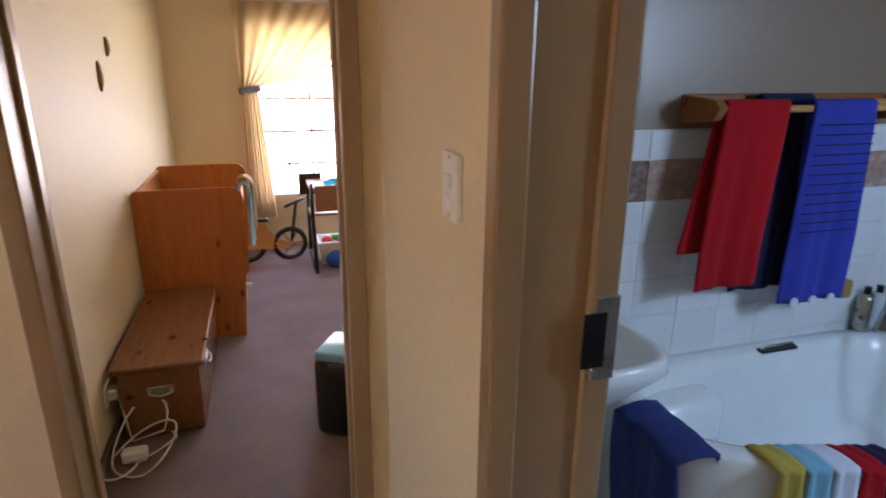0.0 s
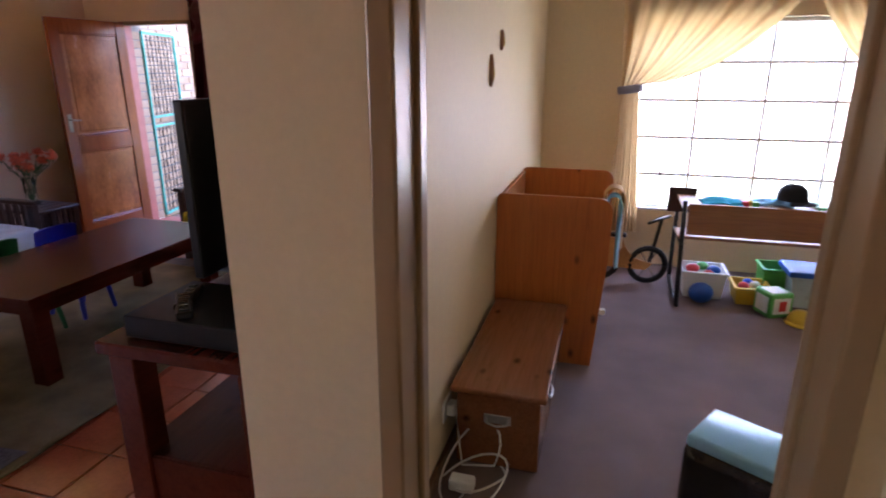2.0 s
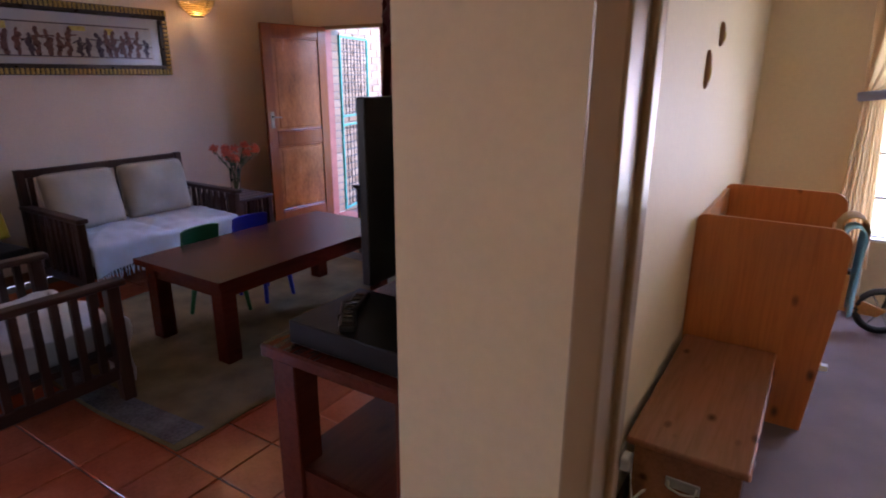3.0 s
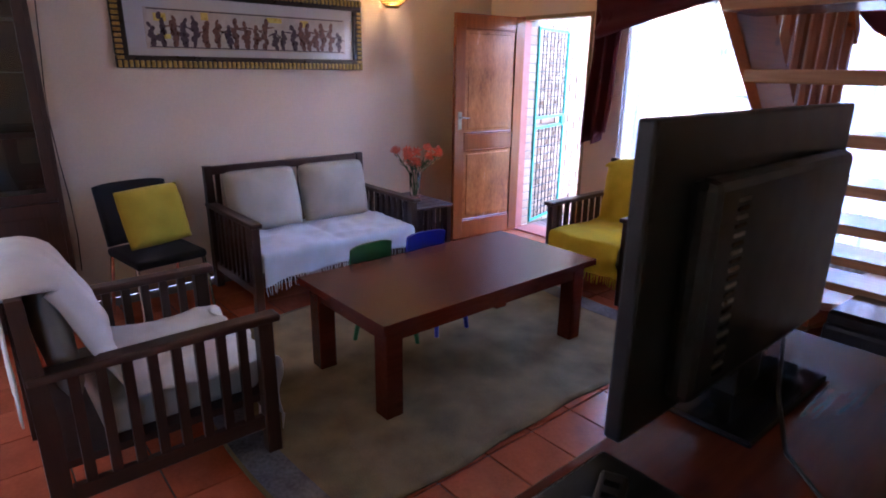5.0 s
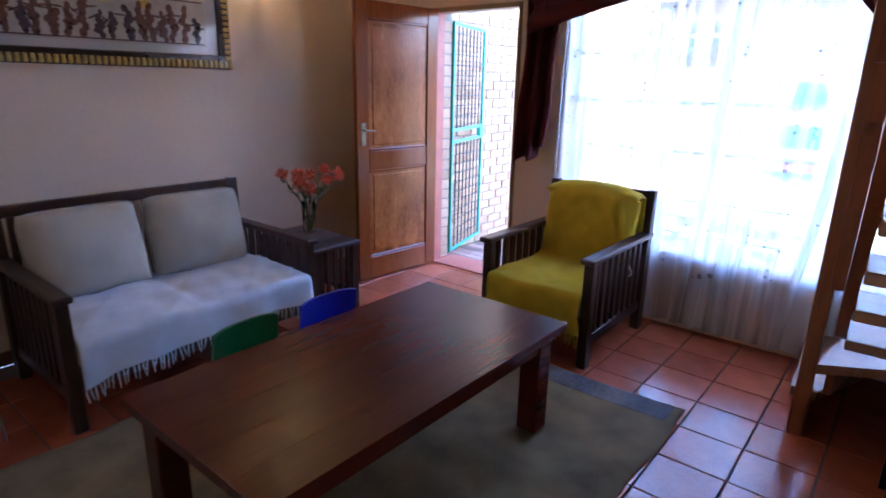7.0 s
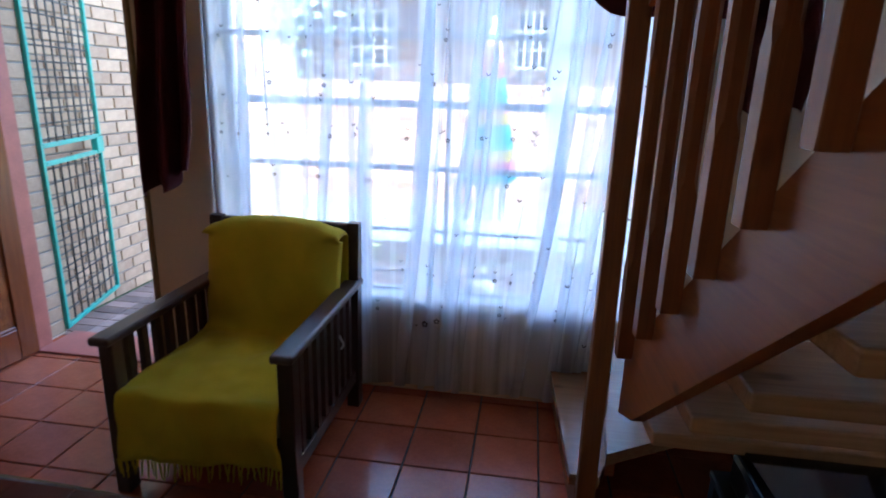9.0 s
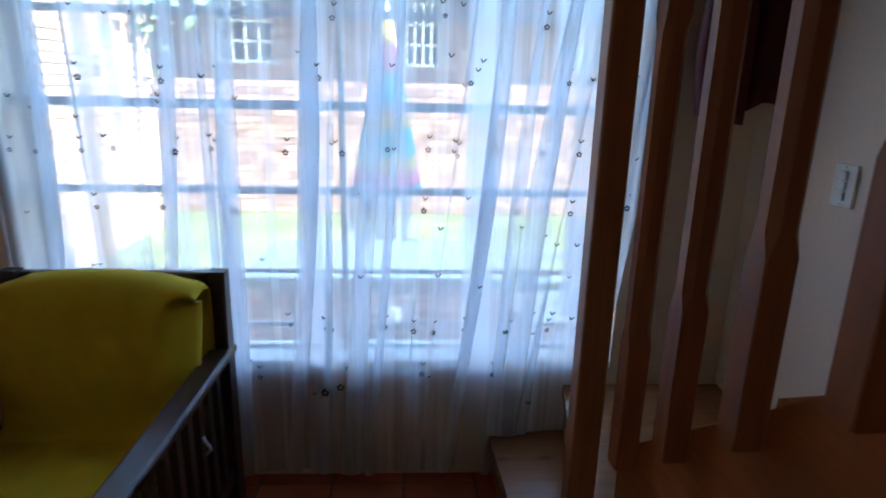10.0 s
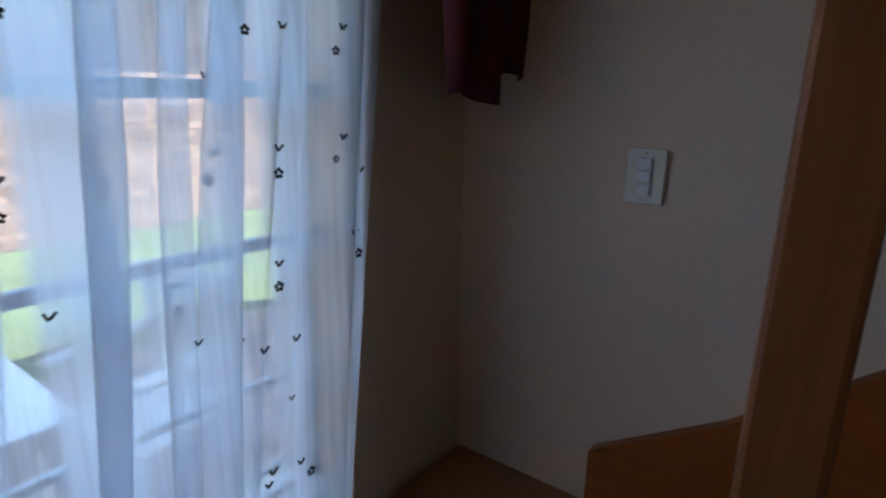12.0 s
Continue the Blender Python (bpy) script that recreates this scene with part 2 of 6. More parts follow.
M_MAROON = cloth("maroon curtain cloth", (0.085, 0.010, 0.014), rough=0.6)
M_CREAM = cloth("cream cushion linen", (0.50, 0.46, 0.39))
M_THROW = cloth("white cotton throw", (0.70, 0.75, 0.87))
M_IVORY = cloth("ivory cotton throw", (0.68, 0.66, 0.66))
M_YELLOW = cloth("mustard yellow cotton throw", (0.66, 0.48, 0.022), var=0.1)
M_OLIVE = cloth("olive yellow velvet", (0.48, 0.36, 0.03))
M_RUG = cloth("khaki beige rug pile", (0.225, 0.165, 0.080), var=0.26, fine=220)
M_RUGBAND = cloth("grey patterned rug band", (0.17, 0.16, 0.165), var=0.4, fine=60)
M_GILT = mat("dull gilt ribs", (0.40, 0.27, 0.075), 0.4, metal=0.7, var=0.25, scale=30, fine=120, bump=0.2)
M_GOLD = mat("gold leaf", (0.60, 0.42, 0.12), 0.35, metal=0.8, var=0.2, scale=30, fine=120, bump=0.2)
M_FRAMEBLK = mat("black frame lacquer", (0.025, 0.016, 0.010), 0.3, var=0.2, scale=20, fine=100, bump=0.1)
M_MATBOARD = mat("white mat board", (0.46, 0.45, 0.46), 0.16, var=0.02, scale=5, fine=80, bump=0.0, coat=1.0)
M_PAPYRUS = mat("papyrus sheet", (0.46, 0.41, 0.36), 0.16, var=0.10, scale=20, fine=160, bump=0.0, coat=1.0)
M_INK = mat("brown print ink", (0.13, 0.05, 0.03), 0.3, var=0.4, scale=40, fine=150, bump=0.0)
M_INKP = mat("dark plum print ink", (0.055, 0.030, 0.042), 0.3, var=0.4, scale=40, fine=150, bump=0.0)
M_INKY = mat("yellow print ink", (0.55, 0.42, 0.08), 0.3, var=0.2, scale=40, fine=150, bump=0.0)
M_PROTEA = mat("orange protea petals", (0.78, 0.17, 0.075), 0.7, var=0.3, scale=30, fine=90, bump=0.2)
M_LEAF = mat("green leaf", (0.06, 0.13, 0.04), 0.5, var=0.3, scale=20, fine=90, bump=0.2)
M_GLASS = glass("clear glass")
M_VASE = glass("thin vase glass", ior=1.12)
M_PANE = glass("window glass", ior=1.1)
M_WATER = glass("water in vase", (0.93, 1, 0.96), ior=1.08)
M_KGREEN = mat("green moulded plastic", (0.012, 0.13, 0.035), 0.4, var=0.08, scale=8, fine=150, bump=0.05)
M_KBLUE = mat("blue moulded plastic", (0.012, 0.022, 0.42), 0.4, var=0.08, scale=8, fine=150, bump=0.05)
M_CHROME = mat("chrome tube", (0.70, 0.70, 0.70), 0.15, metal=1.0, var=0.08, scale=20, fine=120, bump=0.02)
M_CHAIRBLK = cloth("black chair fabric", (0.020, 0.020, 0.024))
M_BRICK = mat("pink face brick", (0.37, 0.255, 0.165), 0.85, var=0.25, scale=14, fine=90, bump=0.5, dist=0.004, dark=(0.28, 0.18, 0.115), island=0.3)
M_HOUSE = mat("brown face brick", (0.20, 0.125, 0.092), 0.9, var=0.25, scale=10, fine=90, bump=0.5, dist=0.004, dark=(0.14, 0.08, 0.058), island=0.5)
M_HOUSE_MORTAR = mat("grey mortar", (0.26, 0.23, 0.21), 0.95, var=0.15, scale=20, fine=150, bump=0.5)
M_GROUTW = mat("white tile grout", (0.72, 0.73, 0.75), 0.5, var=0.03, scale=10, fine=100, bump=0.05)
M_PALEBLUE = mat("pale blue vinyl", (0.24, 0.50, 0.70), 0.2, var=0.04, scale=8, fine=120, bump=0.05)
M_MORTAR = mat("pale mortar", (0.24, 0.21, 0.18), 0.95, var=0.15, scale=20, fine=150, bump=0.5)
M_PAVING = mat("patio paving brick", (0.25, 0.17, 0.14), 0.85, var=0.25, scale=9, fine=80, bump=0.4, island=0.4)
M_LAWN = mat("lawn", (0.10, 0.13, 0.05), 0.9, var=0.3, scale=1.2, fine=60, bump=0.8, dist=0.03)
M_FOLIAGE = mat("tree leaves", (0.08, 0.13, 0.045), 0.7, var=0.35, scale=4, fine=40, bump=0.3)
M_BARK = mat("tree bark", (0.16, 0.11, 0.08), 0.9, var=0.3, scale=12, fine=70, bump=0.8, dist=0.01)
M_ROOF = mat("roof tile", (0.25, 0.10, 0.07), 0.8, var=0.25, scale=6, fine=60, bump=0.4)
M_GARDEN = mat("white garden plastic", (0.78, 0.80, 0.80), 0.4, var=0.05, scale=6, fine=60, bump=0.05)
M_CYAN = cloth("turquoise canvas", (0.03, 0.42, 0.55), translucent=0.3)
M_PINK = cloth("pink canvas", (0.62, 0.16, 0.30), translucent=0.3)
M_CANYEL = cloth("yellow canvas", (0.70, 0.55, 0.12), translucent=0.3)
M_TOYY = mat("yellow toy plastic", (0.72, 0.48, 0.03), 0.35, var=0.08, scale=8, fine=90, bump=0.03)
M_TOYG = mat("green toy plastic", (0.10, 0.42, 0.08), 0.35, var=0.08, scale=8, fine=90, bump=0.03)
M_TOYB = mat("blue toy plastic", (0.02, 0.10, 0.50), 0.35, var=0.08, scale=8, fine=90, bump=0.03)
M_TOYR = mat("red toy plastic", (0.55, 0.03, 0.03), 0.35, var=0.08, scale=8, fine=90, bump=0.03)
M_CLEAR = mat("milky storage plastic", (0.55, 0.60, 0.64), 0.3, var=0.08, scale=8, fine=90, bump=0.03)
M_SKYCLOTH = cloth("light blue cotton", (0.22, 0.48, 0.66))
M_TAN = cloth("tan brown cotton", (0.40, 0.24, 0.09))
M_PLY = wood("birch plywood", (0.58, 0.31, 0.10), (0.45, 0.22, 0.07), 0.4, axis=1)
M_CHEST = wood("aged pine chest", (0.28, 0.115, 0.050), (0.18, 0.068, 0.028), 0.24, axis=1, knots=0.7)
M_RUBBER = mat("black rubber", (0.015, 0.015, 0.015), 0.7, var=0.2, scale=20, fine=90, bump=0.2)
M_DESK = wood("school desk plank", (0.36, 0.17, 0.07), (0.24, 0.10, 0.04), 0.4, axis=0)
M_SKIRT = wood("brown skirting", (0.20, 0.10, 0.045), (0.12, 0.06, 0.025), 0.4, axis=1)
M_CABLE = mat("white cable sheath", (0.74, 0.72, 0.66), 0.4, var=0.05, scale=20, fine=90, bump=0.02)
gloss = M_FRAME.node_tree.nodes["Principled BSDF"].inputs["Roughness"]
M_FRAME.node_tree.links.remove(gloss.links[0])

# ---- mesh helpers ----


def box(bm, x0, x1, y0, y1, z0, z1, bevel=0.0, seg=1):
    r = bmesh.ops.create_cube(bm, size=1.0, matrix=Matrix.LocRotScale(((x0 + x1) / 2, (y0 + y1) / 2, (z0 + z1) / 2), None, (x1 - x0, y1 - y0, z1 - z0)))
    vs = r["verts"]
    if bevel:
        es = list({e for v in vs for e in v.link_edges})
        r = bmesh.ops.bevel(bm, geom=es, offset=bevel, segments=seg, profile=0.5, affect="EDGES")
        vs = list({v for f in r["faces"] for v in f.verts} | {v for v in vs if v.is_valid})
    return [v for v in vs if v.is_valid]


def obox(bm, m, sx, sy, sz, bevel=0.0, seg=1):
    """A box of that size round the pose m."""
    vs = box(bm, -sx / 2, sx / 2, -sy / 2, sy / 2, -sz / 2, sz / 2, bevel, seg)
    bmesh.ops.transform(bm, matrix=m, verts=vs)
    return vs


def rod(bm, a, b, r, r2=None, n=10):
    a, b = Vector(a), Vector(b)
    m = Matrix.Translation((a + b) / 2) @ (b - a).to_track_quat("Z", "Y").to_matrix().to_4x4()
    return bmesh.ops.create_cone(bm, cap_ends=True, segments=n, radius1=r, radius2=r if r2 is None else r2, depth=(b - a).length, matrix=m)["verts"]


def ball(bm, c, r, sx=1, sy=1, sz=1, u=12, v=8):
    return bmesh.ops.create_uvsphere(bm, u_segments=u, v_segments=v, radius=r, matrix=Matrix.LocRotScale(c, None, (sx, sy, sz)))["verts"]


def tube(bm, pts, r, n=6):
    """A round cord through points."""
    rings = []
    pts = [Vector(p) for p in pts]
    for i, p in enumerate(pts):
        d = (pts[min(i + 1, len(pts) - 1)] - pts[max(i - 1, 0)]).normalized()
        q = d.to_track_quat("Z", "Y")
        rings.append([bm.verts.new(p + q @ Vector((r * math.cos(2 * math.pi * k / n), r * math.sin(2 * math.pi * k / n), 0))) for k in range(n)])
    for a, b in zip(rings, rings[1:]):
        for k in range(n):
            bm.faces.new((a[k], a[(k + 1) % n], b[(k + 1) % n], b[k]))
    bm.faces.new(rings[0][::-1])
    bm.faces.new(rings[-1])


def lathe(bm, profile, c=(0, 0, 0), n=20):
    """Turned shape from (radius, height) pairs."""
    rings = [[bm.verts.new((c[0] + r * math.cos(2 * math.pi * k / n), c[1] + r * math.sin(2 * math.pi * k / n), c[2] + z)) for k in range(n)] for r, z in profile]
    for a, b in zip(rings, rings[1:]):
        for k in range(n):
            bm.faces.new((a[k], a[(k + 1) % n], b[(k + 1) % n], b[k]))


def sheet(bm, f, nu, nv, thick=0.0):
    """A surface f(u, v) over 0..1, with thickness along its normals when asked."""
    g = [[bm.verts.new(f(i / nu, j / nv)) for j in range(nv + 1)] for i in range(nu + 1)]
    fs = [bm.faces.new((g[i][j], g[i + 1][j], g[i + 1][j + 1], g[i][j + 1])) for i in range(nu) for j in range(nv)]
    if thick:
        bmesh.ops.recalc_face_normals(bm, faces=fs)
        bmesh.ops.solidify(bm, geom=fs, thickness=thick)
    return fs


def prism(bm, outline, axis, a, b):
    """An outline in the plane across the axis, drawn out from a to b."""
    put = {"x": lambda p, t: (t, p[0], p[1]), "y": lambda p, t: (p[0], t, p[1]), "z": lambda p, t: (p[0], p[1], t)}[axis]
    lo, hi = [bm.verts.new(put(p, a)) for p in outline], [bm.verts.new(put(p, b)) for p in outline]
    bm.faces.new(lo)
    bm.faces.new(hi[::-1])
    for i in range(len(lo)):
        j = (i + 1) % len(lo)
        bm.faces.new((lo[j], lo[i], hi[i], hi[j]))
    bmesh.ops.recalc_face_normals(bm, faces=bm.faces[:])


def mesh_of(name, bm, material, smooth=False):
    me = bpy.data.meshes.new(name)
    bmesh.ops.recalc_face_normals(bm, faces=bm.faces[:])
    bm.to_mesh(me)
    bm.free()
    me.materials.append(material)
    if smooth:
        for p in me.polygons:
            p.use_smooth = True
    return me


def part(name, bm, material, parent=None, label="", smooth=False, at=None):
    ob = new(name, mesh_of(name, bm, material, smooth))
    ob.parent = parent
    if at is not None:
        ob.matrix_basis = at
    return tagged(ob, label)


def thing(name, label, category, m=None, group="", kind=""):
    ob = new(name)
    ob.empty_display_size = 0.1
    ob.matrix_basis = m if m is not None else Matrix()
    return tagged(ob, label, category, group, kind)


def single(name, bm, material, label, category, group="", kind="", smooth=False, at=None):
    return tagged(part(name, bm, material, None, label, smooth, at), label, category, group, kind)


def boxed(*dims, bevel=0.0, seg=1):
    bm = bmesh.new()
    box(bm, *dims, bevel=bevel, seg=seg)
    return bm


def setting(name, bm, material, label, category="wall"):
    return single(name, bm, material, label, category, kind="structure")


# ---- walls, floors, ceiling ----
TOP = 2.6
X_W, X_P, X_B, X_H = -4.33, 0.094, 0.276, 1.335      # west wall, partition faces, hall's east wall
Y_N, Y_S = 5.30, -1.85                               # window wall, wall behind the walker
WX0, WX1, WZ0, WZ1 = -2.72, -0.62, 0.46, 2.08        # living window
DX0, DX1, DZ = -3.92, -3.10, 2.045                   # front door opening
BX0, BX1, BZ0, BZ1 = 0.99, 2.93, 0.47, 1.96           # bedroom window
OUT = 0.24


def wall_y(name, y0, y1, x0, x1, holes, material, label):
    """A wall along x with openings (x0, x1, z0, z1)."""
    bm = bmesh.new()
    x = x0
    for hx0, hx1, hz0, hz1 in sorted(holes):
        box(bm, x, hx0, y0, y1, 0, TOP)
        if hz0 > 0:
            box(bm, hx0, hx1, y0, y1, 0, hz0)
        box(bm, hx0, hx1, y0, y1, hz1, TOP)
        x = hx1
    box(bm, x, x1, y0, y1, 0, TOP)
    return setting(name, bm, material, label)


wall_y("wall_north_living", Y_N, Y_N + OUT, X_W - OUT, 0.17, [(DX0, DX1, 0, DZ), (WX0, WX1, WZ0, WZ1)], M_WALL_LIVING, "beige plastered outer wall with door and window")
wall_y("wall_north_bedroom", Y_N, Y_N + OUT, 0.17, 3.44, [(BX0, BX1, BZ0, BZ1)], M_WALL, "cream plastered outer wall with bedroom window")
bm = bmesh.new()
box(bm, X_W - OUT, X_W, -0.35, Y_N, 0, TOP)
# unseen opening, left only where the added side fill stands
box(bm, X_W - OUT, X_W, -1.55, -0.35, 0, 1.0)
box(bm, X_W - OUT, X_W, -1.55, -0.35, 2.0, TOP)
box(bm, X_W - OUT, X_W, Y_S, -1.55, 0, TOP)
setting("wall_west", bm, M_WALL_LIVING, "beige plastered wall behind the sofa")
setting("wall_south", boxed(X_W - OUT, X_H + 0.17, Y_S - OUT, Y_S, 0, TOP), M_WALL_LIVING, "plain plastered wall behind the walker")
bm = bmesh.new()
box(bm, X_P, X_B, 1.275, Y_N, 0, TOP)
setting("wall_partition", bm, M_WALL, "cream plastered wall between living room and bedroom")
setting("wall_stair_side", boxed(-0.2, X_P, 2.75, Y_N, 0, TOP), M_WALL_LIVING, "beige plastered wall beside the stairs")
bm = bmesh.new()
box(bm, X_B, 0.44, 1.275, 1.425, 0, TOP)
box(bm, 0.44, 1.267, 1.275, 1.425, 2.07, TOP)
box(bm, 1.267, X_H + 0.17, 1.275, 1.425, 0, TOP)
setting("wall_bedroom_door", bm, M_WALL, "cream plastered wall round the bedroom doorway")
bm = bmesh.new()
box(bm, X_H, X_H + 0.17, 0.465, 1.275, 0, TOP)
box(bm, X_H, X_H + 0.17, -0.36, 0.465, 2.07, TOP)
box(bm, X_H, X_H + 0.17, Y_S, -0.36, 0, TOP)
setting("wall_hall_east", bm, M_WALL, "cream plastered hall wall with the bathroom doorway")
setting("wall_bathroom_north", boxed(1.505, 3.64, 1.46, 1.6, 0, TOP), M_BATHWALL, "taupe painted bathroom wall above white tiles")
setting("wall_bathroom_east", boxed(3.64, 3.8, -0.6, 1.6, 0, TOP), M_BATHWALL, "plain bathroom wall")
setting("wall_bathroom_south", boxed(1.505, 3.8, -0.75, -0.6, 0, TOP), M_BATHWALL, "plain bathroom wall")
setting("wall_bedroom_south", boxed(1.505, 3.44, 1.6, 1.7, 0, TOP), M_WALL, "plain bedroom wall")
setting("wall_bedroom_east", boxed(3.2, 3.44, 1.7, Y_N, 0, TOP), M_WALL, "plain bedroom wall")
bm = bmesh.new()
box(bm, X_W - OUT, -1.05, Y_S - OUT, Y_N + OUT, TOP, TOP + 0.2)
box(bm, -1.05, -0.2, 3.0, Y_N + OUT, TOP, TOP + 0.2)
box(bm, -1.05, -0.2, Y_S - OUT, 0.6, TOP, TOP + 0.2)
box(bm, -0.2, 3.8, Y_S - OUT, Y_N + OUT, TOP, TOP + 0.2)
box(bm, -1.05, -0.2, 0.6, 3.0, TOP + 2.0, TOP + 2.1)
box(bm, -1.1, -1.05, 0.6, 3.0, TOP + 0.2, TOP + 2.0)
box(bm, -0.2, -0.15, 0.6, 3.0, TOP + 0.2, TOP + 2.0)
box(bm, -1.1, -0.15, 0.55, 0.6, TOP + 0.2, TOP + 2.0)
box(bm, -1.1, -0.15, 3.0, 3.05, TOP + 0.2, TOP + 2.0)
setting("ceiling", bm, M_CEIL, "off-white painted ceiling with a stairwell", "ceiling")
setting("floor_bedroom", boxed(X_P, 3.44, 1.32, Y_N, -0.1, 0.0), M_CARPET, "mauve-brown wall-to-wall bedroom carpet", "carpet")
setting("floor_bathroom", boxed(1.42, 3.8, -0.75, 1.46, -0.1, 0.0), M_WTILE, "white tiled bathroom floor", "floor")
FLOOR = setting("floor_living", boxed(X_W, 1.42, Y_S, 1.32, -0.1, -0.008), M_GROUT, "grouted bed of the terracotta floor", "floor")
setting("floor_living_north", boxed(X_W, X_P, 1.32, Y_N + OUT, -0.1, -0.008), M_GROUT, "grouted bed of the terracotta floor", "floor")

# skirtings
setting("baseboard", boxed(X_B, X_B + 0.018, 1.6, 5.28, 0, 0.075, bevel=0.004), M_SKIRT, "brown wooden skirting along the bedroom wall", "skirting")
setting("baseboard_west", boxed(X_W, X_W + 0.016, Y_S, 5.28, 0, 0.08, bevel=0.004), M_SKIRT, "dark wooden skirting below the painting wall", "skirting")


def door_frame(name, along, a0, a1, d0, d1, head, material, label, w=0.04):
    """Pressed steel frame round an opening: along 'x' or 'y', from a0 to a1, wall from d0 to d1."""
    ob = thing(name, label, "door frame", kind="structure")
    lip = 0.012

    def piece(nm, u0, u1, v0, v1, z0, z1):
        dims = (u0, u1, v0, v1) if along == "x" else (v0, v1, u0, u1)
        part(nm, boxed(*dims, z0, z1, bevel=0.006, seg=2), material, ob)

    for nm, u0, u1, lo, hi in (("jamb", a0 - 0.03, a0, a0 - w, a0 + 0.012), ("jamb", a1, a1 + 0.03, a1 - 0.012, a1 + w)):
        piece(nm, u0, u1, d0 - lip, d1 + lip, 0, head)
        piece("architrave", lo, hi, d0 - lip - 0.006, d0 + 0.03, 0, head + w)
        piece("architrave", lo, hi, d1 - 0.03, d1 + lip + 0.006, 0, head + w)
    piece("head", a0 - 0.03, a1 + 0.03, d0 - lip, d1 + lip, head, head + 0.04)
    piece("architrave", a0 + 0.012, a1 - 0.012, d0 - lip - 0.006, d0 + 0.03, head - 0.012, head + w)
    return ob


door_frame("door_1", "x", 0.470, 1.237, 1.275, 1.425, 2.04, M_FRAME, "brown enamelled steel frame of the bedroom doorway")
f2 = door_frame("door_2", "y", -0.33, 0.435, X_H, X_H + 0.17, 2.04, M_FRAME, "brown enamelled steel frame of the bathroom doorway", w=0.032)
plate = part("strike_plate", boxed(1.480, 1.523, 0.4165, 0.4228, 1.175, 1.315, bevel=0.002), M_STEEL, f2, "worn steel strike plate")
part("latch_hole", boxed(1.462, 1.500, 0.4140, 0.4170, 1.20, 1.29), M_BLACK, plate)


def switch(name, m, label, rockers):
    """Wall plate with rockers; local x across, z up, y out of the wall."""
    ob = thing(name, label, "light switch", m)
    part("plate", boxed(-0.042, 0.042, 0, 0.011, -0.058, 0.058, bevel=0.003, seg=2), M_PLASTIC, ob)
    for z in rockers:
        part("rocker", boxed(-0.015, 0.015, 0.010, 0.019, z - 0.012, z + 0.012, bevel=0.002), M_WHITE, ob)
    for z in (0.05, -0.05):
        bm = bmesh.new()
        rod(bm, (0, 0.01, z), (0, 0.0125, z), 0.003, n=8)
        part("screw", bm, M_STEEL, ob)
    return ob


switch("light_switch", pose(X_H, 0.652, 1.445, 0, 0, 90), "white plastic light switch on the hall wall", (0.010, -0.026))
switch("light_switch", pose(-0.2, 4.824, 1.240, 0, 0, 90), "white plastic light switch on the wall by the stairs", (0.028, 0, -0.028))

# ---- living room: window, sheer, drapes, front door, gate ----


def window(name, x0, x1, z0, z1, y, mullions, rails, material, label, bars=()):
    ob = thing(name, label, "window", kind="structure")
    w = 0.032
    for a, b in ((x0, x0 + w), (x1 - w, x1)):
        part("window_frame", boxed(a, b, y - 0.02, y + 0.02, z0, z1, bevel=0.004), material, ob)
    for a, b in ((z0, z0 + w), (z1 - w, z1)):
        part("window_frame", boxed(x0 + w, x1 - w, y - 0.02, y + 0.02, a, b, bevel=0.004), material, ob)
    for x in mullions:
        part("mullion", boxed(x - 0.011, x + 0.011, y - 0.016, y + 0.016, z0 + w, z1 - w, bevel=0.003), material, ob)
    for z in rails:
        part("glazing_bar", boxed(x0 + w, x1 - w, y - 0.012, y + 0.012, z - 0.011, z + 0.011, bevel=0.003), material, ob)
    for z, r in bars:
        part("security_bar", boxed(x0, x1, y - 0.075, y - 0.055, z - r, z + r, bevel=0.003), material, ob)
    pane = part("pane", boxed(x0 + w, x1 - w, y - 0.003, y + 0.003, z0 + w, z1 - w), M_PANE, ob)
    pane.visible_shadow = False
    part("window_sill", boxed(x0 - 0.0, x1 + 0.0, Y_N + 0.004, y - 0.02, z0 - 0.0, z0 + 0.022, bevel=0.006, seg=2), M_WHITE, ob, "pale painted inner sill")
    return ob


win1 = window("window_1", WX0, WX1, WZ0, WZ1, 5.45, (-1.63,), (), M_WHITE, "white steel living room window with horizontal security bars",
              bars=((1.405, 0.016), (1.11, 0.013), (0.81, 0.008), (0.60, 0.008), (1.70, 0.013)))


def sheer_x1(z):
    return -0.60 + 0.12 * (z - 1.0)


def sheer_point(u, v):
    """The gathered voile: loops of cloth that lap over one another, so that narrow bands hang three layers deep."""
    z = 0.035 + v * 2.165 + 0.006 * math.sin(u * 60)
    x0, x1 = -2.74, sheer_x1(z)
    c = u * 17 + 0.35 * math.sin(u * 23) + 0.22 * math.sin(u * 51 + 1) + 0.10 * math.sin(z * 1.7 + u * 30)
    th = 2 * math.pi * c
    big = 0.5 + 0.5 * math.sin(u * 67 + 0.7 * z + 1.4)
    a = (0.028 + 0.030 * big) * (0.55 + 0.45 * min(1, max(0, (2.2 - z) / 0.9)))
    ends = min(1, u / 0.03, (1 - u) / 0.03)
    x = x0 + u * (x1 - x0) + a * ends * math.sin(th) + 0.012 * math.sin(z * 2.3 + u * 40) * ends
    y = 5.262 + (0.010 + 0.011 * big) * math.cos(th) + 0.006 * math.sin(u * 29 + z)
    return (x, y, z)


